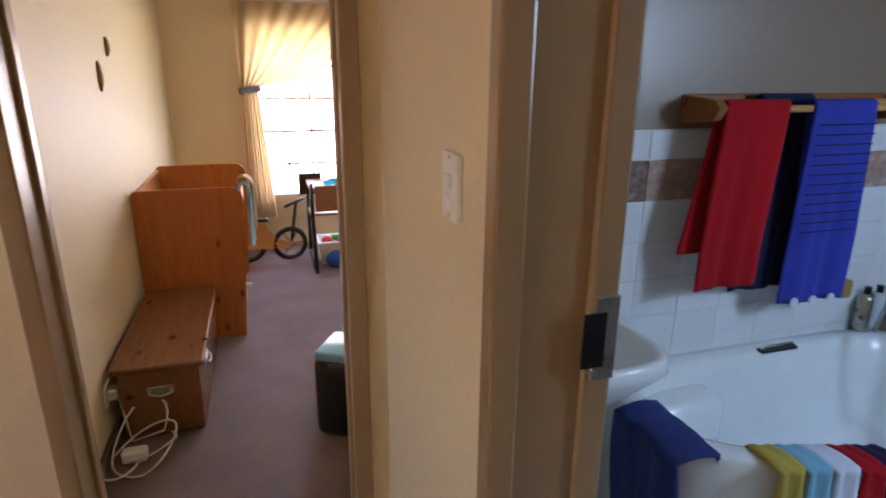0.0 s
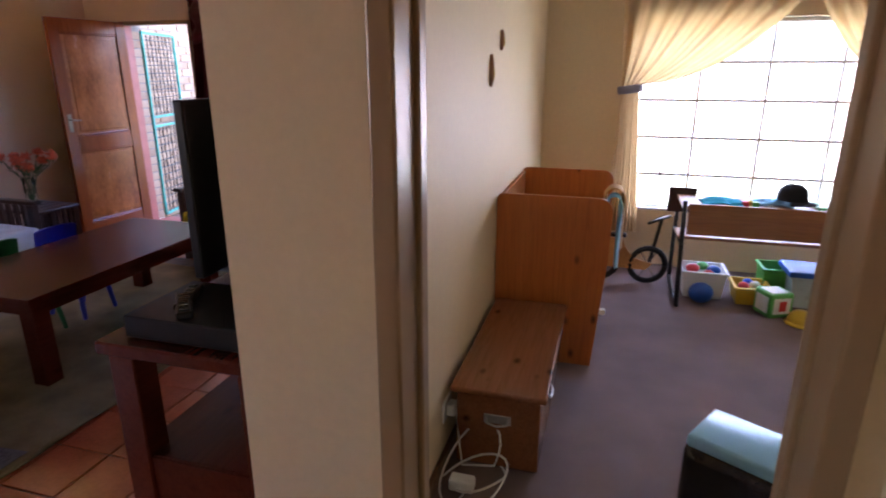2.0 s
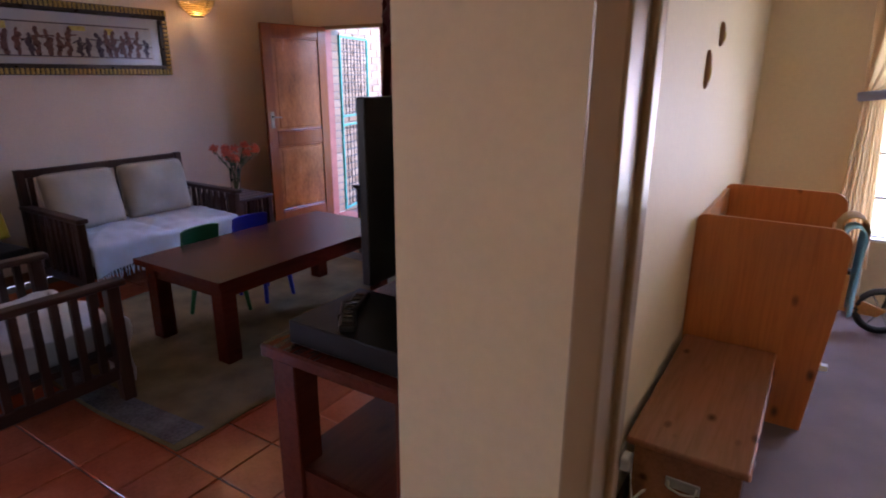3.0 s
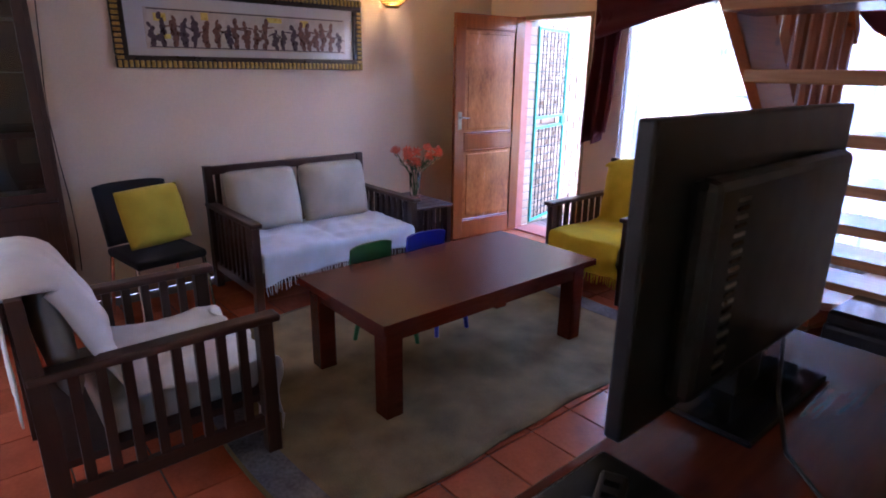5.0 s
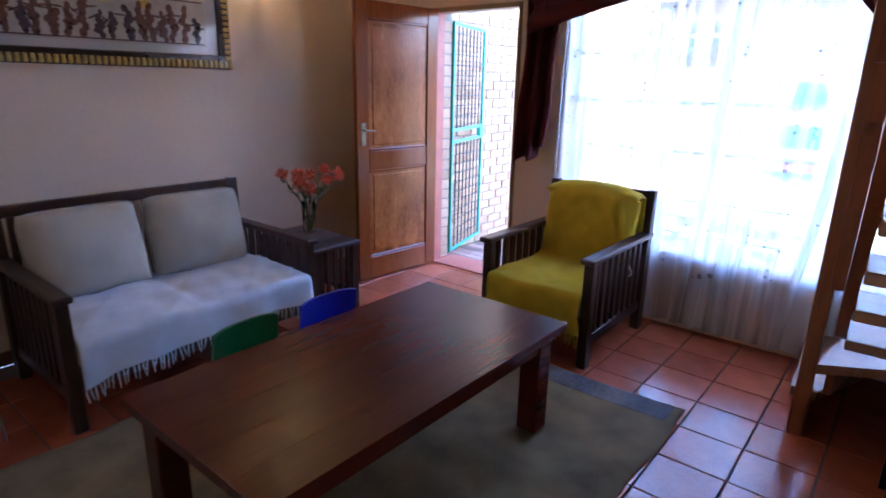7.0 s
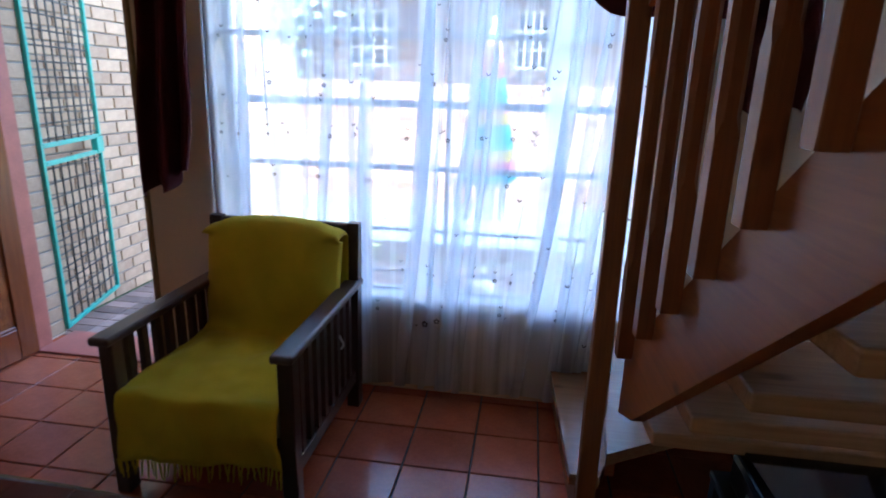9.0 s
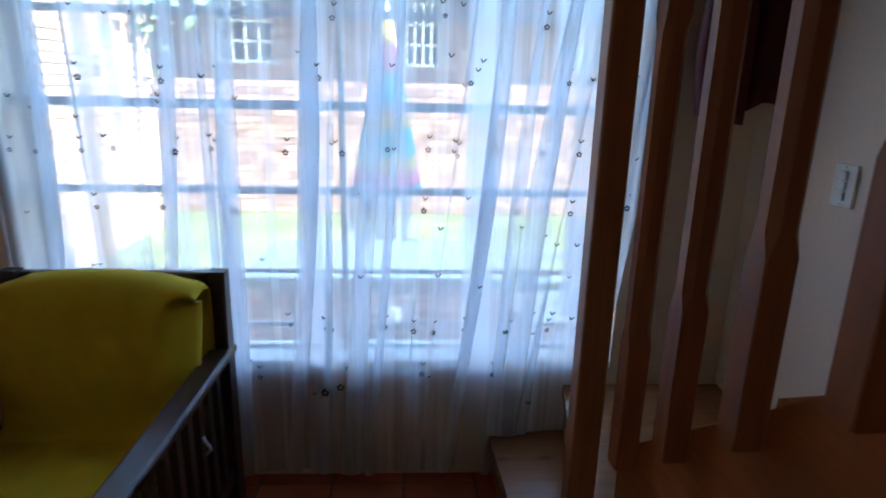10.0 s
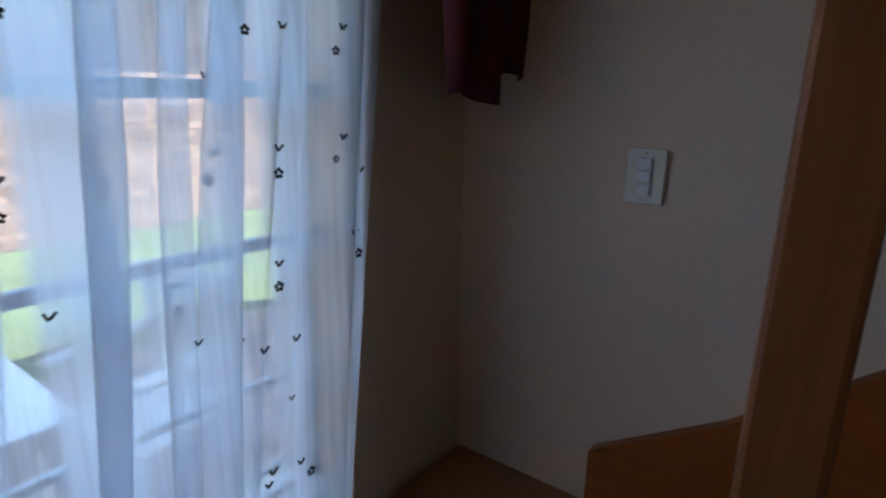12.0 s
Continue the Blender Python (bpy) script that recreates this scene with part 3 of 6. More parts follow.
sheer = thing("sheer_curtain", "white voile curtain with small dark embroidered flowers", "curtain")
bm = bmesh.new()
sheet(bm, sheer_point, 520, 36)
part("voile", bm, M_SHEER, sheer, smooth=True)
bm = bmesh.new()
rod(bm, (-3.05, 5.24, 2.21), (-0.25, 5.24, 2.21), 0.012)
part("curtain_rail", bm, M_DARK, sheer)


def flower(bm, x, z, r, kind):
    u = (x + 2.74) / (sheer_x1(z) + 2.74)
    x, y, z = sheer_point(u, (z - 0.035) / 2.165)
    y -= 0.003
    if kind == "flower":
        for k in range(5):
            a = 2 * math.pi * k / 5 + 0.3
            c = (x + r * 0.62 * math.cos(a), y, z + r * 0.62 * math.sin(a))
            rod(bm, (c[0], y - 0.001, c[2]), (c[0], y + 0.001, c[2]), r * 0.36, n=7)
    else:
        for s, lean in ((-1, 0.5), (1, 0.9)):
            obox(bm, Matrix.Translation((x + s * r * 0.45, y, z)) @ pose(0, 0, 0, 0, s * 32 + 15 * lean, 0), r * 0.42, 0.002, r * 1.3)


bm = bmesh.new()
rng = random.Random(4)
rows = ((1.95, 0.34), (1.675, 0.33), (1.485, 0.25), (1.26, 0.125), (1.07, 0.19), (0.63, 0.11), (0.45, 0.3))
for z, step in rows:
    x = -2.66 + rng.random() * 0.1
    while x < sheer_x1(z) - 0.03:
        zz = z + rng.uniform(-0.015, 0.015)
        flower(bm, x, zz, rng.uniform(0.008, 0.012), "flower")
        flower(bm, x + rng.uniform(-0.01, 0.01), zz + 0.042, 0.010, "leaf")
        x += step * rng.uniform(0.8, 1.2)
for i in range(80):
    z = rng.uniform(0.3, 2.1)
    flower(bm, rng.uniform(-2.68, sheer_x1(z) - 0.05), z, rng.uniform(0.007, 0.012), "leaf")
for dx in (-0.035, 0, 0.035):
    flower(bm, -1.66 + dx, 0.385, 0.016, "flower")
tagged(part("embroidery", bm, M_EMB, sheer), kind="stuff")


def maroon_tail(x0, x1, z0, z1, y, skew, lean=0.0):
    """A bunched hanging tail of cloth, longer on one side."""
    bm = bmesh.new()

    def f(u, v):
        lo = z0 + skew * u + 0.03 * math.sin(u * 9)
        z = lo + v * (z1 - lo)
        return (x0 + lean * v + (x1 - x0) * (0.5 + (u - 0.5) * (0.95 + 0.12 * math.sin(v * 9) + 0.25 * v)), y - 0.05 - 0.035 * math.sin(u * 15 + 0.5) - 0.02 * math.sin(u * 27), z)

    sheet(bm, f, 36, 14, thick=0.004)
    return bm


drape = thing("maroon_drape", "dark maroon swag and tails over the living room window", "curtain")
part("tail", maroon_tail(-3.00, -2.77, 0.95, 2.35, 5.20, 0.12, 0.10), M_MAROON, drape, smooth=True)
part("tail", maroon_tail(-0.50, -0.24, 1.40, 2.35, 5.20, 0.02), M_MAROON, drape, smooth=True)
bm = bmesh.new()


def swag(u, v):
    x = -2.92 + u * 2.64
    low = min(2.12, 1.81 + 0.62 * u)
    if u > 0.5:
        t = min(1, max(0, (u - 0.585) / 0.165))
        low = 2.12 - 0.36 * t * t * (3 - 2 * t)
    z = low + v * (2.36 - low)
    return (x, 5.10 - 0.03 * math.sin(v * 16 + u * 5) - 0.02 * math.sin(u * 12), z)


sheet(bm, swag, 60, 18, thick=0.004)
part("swag", bm, M_MAROON, drape, smooth=True)

# front door frame, leaf and gate
fr = thing("door_3", "faded red wooden frame of the front doorway", "door frame", kind="structure")
part("jamb", boxed(DX0, DX0 + 0.045, Y_N - 0.012, Y_N + 0.10, 0, DZ, bevel=0.004), M_PINKFRAME, fr)
part("jamb", boxed(DX1 - 0.03, DX1, Y_N - 0.012, Y_N + 0.10, 0, DZ, bevel=0.004), M_FRAME, fr)
part("head", boxed(DX0 + 0.045, DX1 - 0.03, Y_N - 0.012, Y_N + 0.10, DZ - 0.035, DZ, bevel=0.004), M_FRAME, fr)
part("threshold", boxed(DX0 + 0.045, DX1 - 0.03, Y_N - 0.02, Y_N + OUT + 0.02, -0.008, 0.012, bevel=0.004), M_PINKFRAME, fr)

REVEAL = mesh_of("brick", boxed(DX0, DX0 + 0.012, Y_N + 0.104, Y_N + OUT - 0.004, 0.004, 0.078, bevel=0.003), M_BRICK)
part("mortar_bed", boxed(DX0, DX0 + 0.006, Y_N + 0.101, Y_N + OUT - 0.001, 0.012, DZ), M_MORTAR, fr)
for k in range(23):
    b = new("brick", REVEAL)
    b.parent = fr
    b.matrix_basis = pose(0, 0, 0.014 + k * 0.085)

leaf = thing("front_door", "varnished reddish two-panel wooden door standing open", "door", pose(-3.872, 5.285, 0.012, 0, 0, -95))
DW, DT = 0.80, 0.042


def door_part(nm, a0, a1, z0, z1, t=DT, bev=0.004, label=""):
    return part(nm, boxed(a0, a1, -t / 2, t / 2, z0, z1, bevel=bev), M_DOORPANEL if nm == "panel" else M_DOOR, leaf, label)


door_part("stile", 0, 0.11, 0, 2.02)
door_part("stile", DW - 0.11, DW, 0, 2.02)
for z0, z1 in ((0, 0.17), (0.845, 0.985), (1.90, 2.02)):
    door_part("rail", 0.11, DW - 0.11, z0, z1, DT - 0.002)
for z0, z1 in ((0.17, 0.845), (0.985, 1.90)):
    p = door_part("panel", 0.11, DW - 0.11, z0, z1, 0.016, 0.0, "worn varnished panel")
    bm = bmesh.new()
    for s in (-1, 1):
        r = box(bm, 0.15, DW - 0.15, min(0, s * 0.012), max(0, s * 0.012), z0 + 0.04, z1 - 0.04, bevel=0.006)
    part("raised_field", bm, M_DOORPANEL, p)
    for s in (-1, 1):
        part("moulding", boxed(0.11, DW - 0.11, min(0, s * 0.019), max(0, s * 0.019), z0, z0 + 0.018, bevel=0.005), M_DOOR, p)
        part("moulding", boxed(0.11, DW - 0.11, min(0, s * 0.019), max(0, s * 0.019), z1 - 0.018, z1, bevel=0.005), M_DOOR, p)
for s in (-1, 1):
    h = part("handle_plate", boxed(DW - 0.075, DW - 0.035, min(s * 0.021, s * 0.026), max(s * 0.021, s * 0.026), 1.03, 1.19, bevel=0.002), M_BRASS, leaf, "tarnished lever handle plate")
    bm = bmesh.new()
    rod(bm, (DW - 0.055, s * 0.024, 1.14), (DW - 0.055, s * 0.052, 1.14), 0.008)
    rod(bm, (DW - 0.055, s * 0.048, 1.14), (DW - 0.145, s * 0.048, 1.132), 0.006)
    part("lever", bm, M_BRASS, h)

gate = thing("security_gate", "turquoise steel mesh security gate swung outward", "gate", pose(-3.895, 5.53, 0.0, 0, 0, 106))
GW = 0.76
for a, b in ((0, 0.028), (GW - 0.028, GW)):
    part("gate_post", boxed(a, b, -0.012, 0.012, 0.03, 1.97, bevel=0.003), M_GREEN_STEEL, gate)
for z in (0.03, 0.99, 1.09, 1.945):
    part("gate_rail", boxed(0.028, GW - 0.028, -0.012, 0.012, z, z + 0.026, bevel=0.003), M_GREEN_STEEL, gate)
part("lock_box", boxed(GW - 0.09, GW + 0.01, -0.02, 0.02, 1.0, 1.10, bevel=0.004), M_GREEN_STEEL, gate, "turquoise lock box")
for i in range(7):
    x = 0.028 + (i + 1) * (GW - 0.056) / 8
    bm = bmesh.new()
    rod(bm, (x, 0, 0.05), (x, 0, 0.99), 0.0055, n=6)
    rod(bm, (x, 0, 1.11), (x, 0, 1.95), 0.0055, n=6)
    part("mesh_bar", bm, M_BLACK_STEEL, gate)
for i in range(22):
    z = 0.05 + (i + 1) * 0.0836
    if abs(z - 1.05) > 0.06:
        bm = bmesh.new()
        rod(bm, (0.02, 0.006, z), (GW - 0.02, 0.006, z), 0.0055, n=6)
        part("mesh_bar", bm, M_BLACK_STEEL, gate)

# ---- stairs ----
SL, RISE, GO = 0.82, 0.1975, 0.241


def string_low(y):
    return 0.954 + SL * (3.78 - y)


FLIGHT = Matrix.Translation((-0.868, 3.6, 0)) @ pose(0, 0, 0, 0, 0, 3.3) @ Matrix.Translation((0.868, -3.6, 0))


def flight_x(y):
    """Inner face of the outer string, whose flight runs a little askew to the wall."""
    return -0.830 - 0.0577 * (y - 3.6)


stairs = thing("staircase", "varnished pine open-riser staircase with lapped balusters", "stairs")
Y_TOP = 1.55
bm = bmesh.new()
prism(bm, [(4.40, string_low(4.40) + 0.06), (4.25, string_low(4.25)), (Y_TOP, string_low(Y_TOP)), (Y_TOP, string_low(Y_TOP) + 0.28), (4.40, string_low(4.40) + 0.28)], "x", -0.868, -0.830)
part("stringer", bm, M_STAIR, stairs, at=FLIGHT)
bm = bmesh.new()
prism(bm, [(4.88, 0.40), (4.60, 0.40), (Y_TOP, 0.40 + SL * (4.60 - Y_TOP)), (Y_TOP, 0.742 + SL * (4.60 - Y_TOP)), (4.60, 0.742), (4.88, 0.566)], "x", -0.236, -0.202)
part("wall_string", bm, M_STAIR, stairs)
for k in range(1, 12):
    z = 0.395 + RISE * k
    y = 4.42 - GO * (k - 1)
    bm = bmesh.new()
    prism(bm, [(flight_x(y), y), (flight_x(y - 0.262), y - 0.262), (-0.236, y - 0.262), (-0.236, y)], "z", z - 0.042, z)
    bmesh.ops.bevel(bm, geom=bm.edges[:], offset=0.006, segments=2, profile=0.5, affect="EDGES")
    part("tread", bm, M_TREAD, stairs, "worn pine tread")
bm = bmesh.new()
prism(bm, [(-0.945, 4.33), (-0.53, 4.58), (-0.202, 4.74), (-0.202, 5.285), (-0.80, 5.285), (-0.93, 4.50)], "z", 0.352, 0.395)
part("winder", bm, M_TREAD, stairs, "worn pine winder tread")
bm = bmesh.new()
prism(bm, [(-1.035, 4.48), (-0.935, 4.48), (-0.80, 4.85), (-0.64, 5.285), (-1.08, 5.285)], "z", 0.157, 0.20)
part("winder", bm, M_TREAD, stairs, "worn pine winder tread")
bm = bmesh.new()
prism(bm, [(-1.01, 4.495), (-1.055, 5.28), (-1.025, 5.28), (-0.98, 4.495)], "z", 0.0, 0.157)
part("step_riser", bm, M_STAIR, stairs)
bm = bmesh.new()
prism(bm, [(-0.915, 4.495), (-0.785, 5.28), (-0.755, 5.28), (-0.885, 4.495)], "z", 0.20, 0.352)
part("step_riser", bm, M_STAIR, stairs)
newel = part("newel", boxed(-1.012, -0.950, 4.418, 4.476, 0, 1.95, bevel=0.006, seg=2), M_NEWEL, stairs, "square dark pine newel post")
bm = bmesh.new()
lathe(bm, [(0.0, 2.03), (0.03, 2.025), (0.045, 1.99), (0.03, 1.96), (0.03, 1.95)], (-0.981, 4.447, 0))
part("newel_cap", bm, M_NEWEL, newel, smooth=True)
bm = bmesh.new()
prism(bm, [(4.40, string_low(4.40) + 1.26), (Y_TOP, string_low(Y_TOP) + 1.26), (Y_TOP, string_low(Y_TOP) + 1.33), (4.40, string_low(4.40) + 1.33)], "x", -0.92, -0.86)
part("handrail", bm, M_STAIR, stairs, at=FLIGHT)


def baluster_mesh(y):
    """Square baluster, chamfered along its middle, lapped on the stringer's face."""
    bm = bmesh.new()
    z0, z1 = string_low(y) + 0.235, string_low(y) + 1.27
    w = 0.022

    def ring(z, c):
        pts = [(-w + c, -w), (w - c, -w), (w, -w + c), (w, w - c), (w - c, w), (-w + c, w), (-w, w - c), (-w, -w + c)]
        return [bm.verts.new((-0.890 + px, y + py, z)) for px, py in pts]

    rs = [ring(z0, 0.004), ring(z0 + 0.012, 0.002), ring(z0 + 0.27, 0.002), ring(z0 + 0.30, 0.0115), ring(z1 - 0.20, 0.0115), ring(z1 - 0.17, 0.002), ring(z1, 0.002)]
    for a, b in zip(rs, rs[1:]):
        for k in range(8):
            bm.faces.new((a[k], a[(k + 1) % 8], b[(k + 1) % 8], b[k]))
    bm.faces.new(rs[0])
    bm.faces.new(rs[-1])
    return bm


for k in range(15):
    part("baluster", baluster_mesh(4.338 - 0.169 * k), M_STAIR_Z, stairs, at=FLIGHT)

# ---- slatted seats ----


def slat_seat(name, label, category, m, wid, dep, group=""):
    """A frame seat with slatted arms; local x across, the front towards +y, depth dep."""
    ob = thing(name, label, category, m, group)
    hw = wid / 2
    for s in (-1, 1):
        x0, x1 = (s * (hw - 0.055), s * hw) if s > 0 else (s * hw, s * (hw - 0.055))
        part("front_leg", boxed(x0, x1, dep - 0.075, dep - 0.015, 0, 0.60, bevel=0.004), M_DARK, ob)
        bm = bmesh.new()
        prism(bm, [(0.02, 0.0), (0.085, 0.0), (0.085, 0.45), (0.055, 0.89), (0.012, 0.89), (0.02, 0.45)], "x", x0, x1)
        part("rear_leg", bm, M_DARK, ob)
        part("armrest", boxed(x0 - 0.012, x1 + 0.012, 0.02, dep + 0.015, 0.60, 0.632, bevel=0.010, seg=2), M_DARK_Y, ob)
        part("side_rail", boxed(x0 + 0.012, x1 - 0.012, 0.085, dep - 0.075, 0.13, 0.19, bevel=0.003), M_DARK_Y, ob)
        n = 8
        for i in range(n):
            y = 0.085 + (i + 0.75) * (dep - 0.16) / (n + 0.5)
            part("arm_slat", boxed(x0 + 0.016, x1 - 0.016, y - 0.017, y + 0.017, 0.19, 0.60), M_DARK, ob)
    part("top_rail", boxed(-hw + 0.055, hw - 0.055, 0.012, 0.047, 0.825, 0.885, bevel=0.006), M_DARK_Y, ob)
    part("lower_back_rail", boxed(-hw + 0.055, hw - 0.055, 0.03, 0.06, 0.36, 0.42, bevel=0.004), M_DARK_Y, ob)
    n = int(wid / 0.085)
    for i in range(n):
        x = -hw + 0.055 + (i + 0.5) * (wid - 0.11) / n
        part("back_slat", boxed(x - 0.016, x + 0.016, 0.022, 0.042, 0.42, 0.825), M_DARK, ob)
    part("front_rail", boxed(-hw + 0.055, hw - 0.055, dep - 0.06, dep - 0.03, 0.19, 0.27, bevel=0.004), M_DARK_Y, ob)
    part("seat_base", boxed(-hw + 0.055, hw - 0.055, 0.07, dep - 0.06, 0.24, 0.27), M_DARK_Y, ob)
    return ob


def pillow(w, h, t, corner=2.6, seed=0):
    """A stuffed cushion lying in the x-z plane, centred, thick along y."""
    bm = bmesh.new()
    n = 20
    r = random.Random(seed)
    ph = r.uniform(0, 6)

    def side(s):
        def f(u, v):
            a, b = 2 * u - 1, 2 * v - 1
            k = max(0.0, (1 - abs(a) ** 3.2) * (1 - abs(b) ** 3.2)) ** 0.44
            pinch = 1 - 0.05 * (abs(a * b)) ** 2
            return (w / 2 * a * (1 - 0.035 * (1 - b * b)) * pinch, s * (t / 2 * k + 0.006 * k * math.sin(5 * a + ph) * math.sin(4 * b + ph)), h / 2 * b * (1 - 0.03 * (1 - a * a)) * pinch)
        return f

    sheet(bm, side(1), n, n)
    sheet(bm, side(-1), n, n)
    bmesh.ops.remove_doubles(bm, verts=bm.verts[:], dist=0.0006)
    return bm


def piping(w, h):
    bm = bmesh.new()
    pts = []
    for k in range(41):
        a = 2 * math.pi * k / 40
        c, s = math.cos(a), math.sin(a)
        pts.append((w / 2 * math.copysign(abs(c) ** 0.22, c), 0, h / 2 * math.copysign(abs(s) ** 0.22, s)))
    tube(bm, pts, 0.005)
    return bm


def draped(f, nu, nv, thick=0.006):
    bm = bmesh.new()
    sheet(bm, f, nu, nv, thick=thick)
    return bm


def fringe(points, length, r, parent, material):
    bm = bmesh.new()
    rr = random.Random(len(points))
    for p in points:
        p = Vector(p)
        q = p + Vector((rr.uniform(-0.012, 0.012), rr.uniform(-0.012, 0.012), -length * rr.uniform(0.8, 1.15)))
        rod(bm, p, (p + q) / 2 + Vector((rr.uniform(-0.004, 0.004), 0, 0)), r, n=5)
        rod(bm, (p + q) / 2, q, r * 0.9, r * 0.5, n=5)
    tagged(part("fringe", bm, material, parent), kind="stuff")


# sofa against the west wall, facing +x
SOFA_M = pose(-4.17, 2.97, 0, 0, 0, -90)
sofa = slat_seat("sofa", "dark wooden two-seat sofa with slatted arms against the wall", "sofa", SOFA_M, 1.31, 0.83)
bm = bmesh.new()
box(bm, -0.59, 0.59, 0.10, 0.79, 0.27, 0.40, bevel=0.035, seg=3)
part("seat_cushion", bm, M_CREAM, sofa, smooth=True)
for i, s in enumerate((-1, 1)):
    c = single("cushion", pillow(0.57, 0.46, 0.24, seed=i), M_CREAM, "cream linen back cushion with piped edge on the sofa", "cushion", "sofa cushions", smooth=True,
               at=SOFA_M @ pose(s * 0.293, 0.195, 0.632, 13 if s < 0 else 16, 0, 2 * s))
    part("piping", piping(0.565, 0.455), M_CREAM, c, smooth=True)


def sofa_throw(u, v):
    x = -0.60 + 1.20 * u
    s = v * 0.86
    w = 0.004 * math.sin(u * 14) * math.sin(v * 9) + 0.002 * math.sin(u * 31 + v * 7) + 0.002 * math.sin(u * 57 - v * 11) + 0.010 * (1 - abs(math.sin(u * 9 - v * 5 + 1))) ** 4 + 0.008 * (1 - abs(math.sin(u * 6 + v * 11))) ** 5 + 0.006 * noise.noise(Vector((u * 7, v * 6, 2.0))) + 0.003 * noise.noise(Vector((u * 23, v * 19, 5.0)))
    seam = -0.014 * math.exp(-((u - 0.5) / 0.03) ** 2)
    if s < 0.64:
        return (x, 0.17 + s, 0.432 + w + seam)
    t = s - 0.64
    a = min(t, 0.06) / 0.06 * math.pi / 2
    drop = max(0, t - 0.06)
    flare = 0.02 * math.sin(u * 26) * (drop / 0.2)
    return (x * (1 + 0.12 * drop * (1 if u < 0.15 else 0.3)), 0.81 + 0.04 * math.sin(a) + flare, 0.432 + w * (1 - drop * 3) - 0.04 * (1 - math.cos(a)) - drop * (0.72 + 0.38 * u ** 3 + 0.05 * math.sin(u * 21)) + seam * 0.4)


throw = thing("throw", "white cotton throw with tasselled fringe over the sofa seat", "throw", SOFA_M)
part("cloth", draped(sofa_throw, 60, 50), M_THROW, throw, smooth=True)
fringe([Vector(sofa_throw(i / 60, 0.995)) for i in range(61)], 0.07, 0.0045, throw, M_THROW)


def chair_throw(z_seat, wob, wide, hang, behind, front=0.205, lean=0.055):
    """Throw over the back and seat of an armchair: local, front at +y; behind: it also hangs behind the rail."""
    y_back, top = (-0.012, 0.905) if behind else (0.066, 0.872)

    def f(u, v):
        x = -wide / 2 + wide * u
        s = v * (0.42 + 0.12 + 0.50 + 0.56 + hang)
        w = wob * (math.sin(u * 11 + 2) * math.sin(v * 15) + 0.5 * math.sin(u * 25 + v * 9)) + 0.014 * noise.noise(Vector((u * 4, v * 11, wob * 90))) + 0.008 * noise.noise(Vector((u * 11, v * 26, wob * 50)))
        e = abs(2 * u - 1)
        edge = 0.035 * e ** 5
        if s < 0.42:
            return (x * 1.03, y_back + w * 0.3, top - 0.42 + s - edge)
        if s < 0.54:
            a = (s - 0.42) / 0.12 * math.pi
            mid, half = (y_back + front) / 2, (front - y_back) / 2
            return (x * 1.03, mid - half * math.cos(a) + w * 0.3, top + (0.050 - 0.030 * e ** 2) * math.sin(a) - edge + 0.006 * math.sin(u * 40) * e ** 3)
        if s < 1.04:
            t = (s - 0.54) / 0.50
            bulge = 0.045 * math.sin(math.pi * min(1, t * 1.1 + 0.05)) * (1 - e ** 4)
            return (x * (1.03 - 0.03 * t), front + lean * t + bulge + w - 0.055 * e ** 6 * (1 - 0.5 * t), top - t * (top - z_seat) - edge * (1 - t))
        if s < 1.60:
            t = (s - 1.04) / 0.56
            return (x, front + lean + t * (0.81 - front - lean), z_seat + 0.018 * math.sin(t * math.pi) * (1 - e ** 4) + w)
        t = s - 1.60
        return (x * (1 + 0.1 * t), 0.81 + 0.04 * math.sin(min(1, t / 0.09) * math.pi / 2) + w * 1.8, z_seat - 0.03 * (1 - math.cos(min(1, t / 0.09) * math.pi / 2)) - max(0, t - 0.06) * (1 + 0.15 * u))
    return f


def armchair_cushions(ob, material):
    part("seat_cushion", boxed(-0.30, 0.30, 0.22, 0.80, 0.27, 0.405, bevel=0.035, seg=3), material, ob, smooth=True)
    c = part("back_cushion", pillow(0.56, 0.44, 0.11), material, ob, smooth=True)
    c.matrix_basis = pose(0, 0.14, 0.64, 6, 0, 0)


YC_M = pose(-2.325, 5.165, 0, 0, 0, 180)
ychair = slat_seat("armchair", "dark wooden slatted armchair with a mustard throw by the window", "armchair", YC_M, 0.705, 0.845, "slatted armchairs")
armchair_cushions(ychair, M_CREAM)
yt = thing("throw", "mustard yellow cotton throw covering the armchair back and seat", "throw", YC_M)
fy = chair_throw(0.425, 0.005, 0.60, 0.26, False)
part("cloth", draped(fy, 36, 80), M_YELLOW, yt, smooth=True)
fringe([Vector(fy(i / 34, 0.998)) for i in range(35)], 0.07, 0.004, yt, M_YELLOW)

bm = bmesh.new()
hx, hy, hz = -1.966, 4.817, 0.461
tube(bm, [(hx, hy, hz - 0.035), (hx + 0.012, hy, hz - 0.02), (hx + 0.014, hy - 0.012, hz), (hx + 0.006, hy - 0.02, hz + 0.022), (hx, hy - 0.012, hz + 0.03)], 0.005)
part("tie_cord", bm, M_IVORY, yt, "cream cord tied round an arm slat", smooth=True).matrix_parent_inverse = YC_M.inverted()

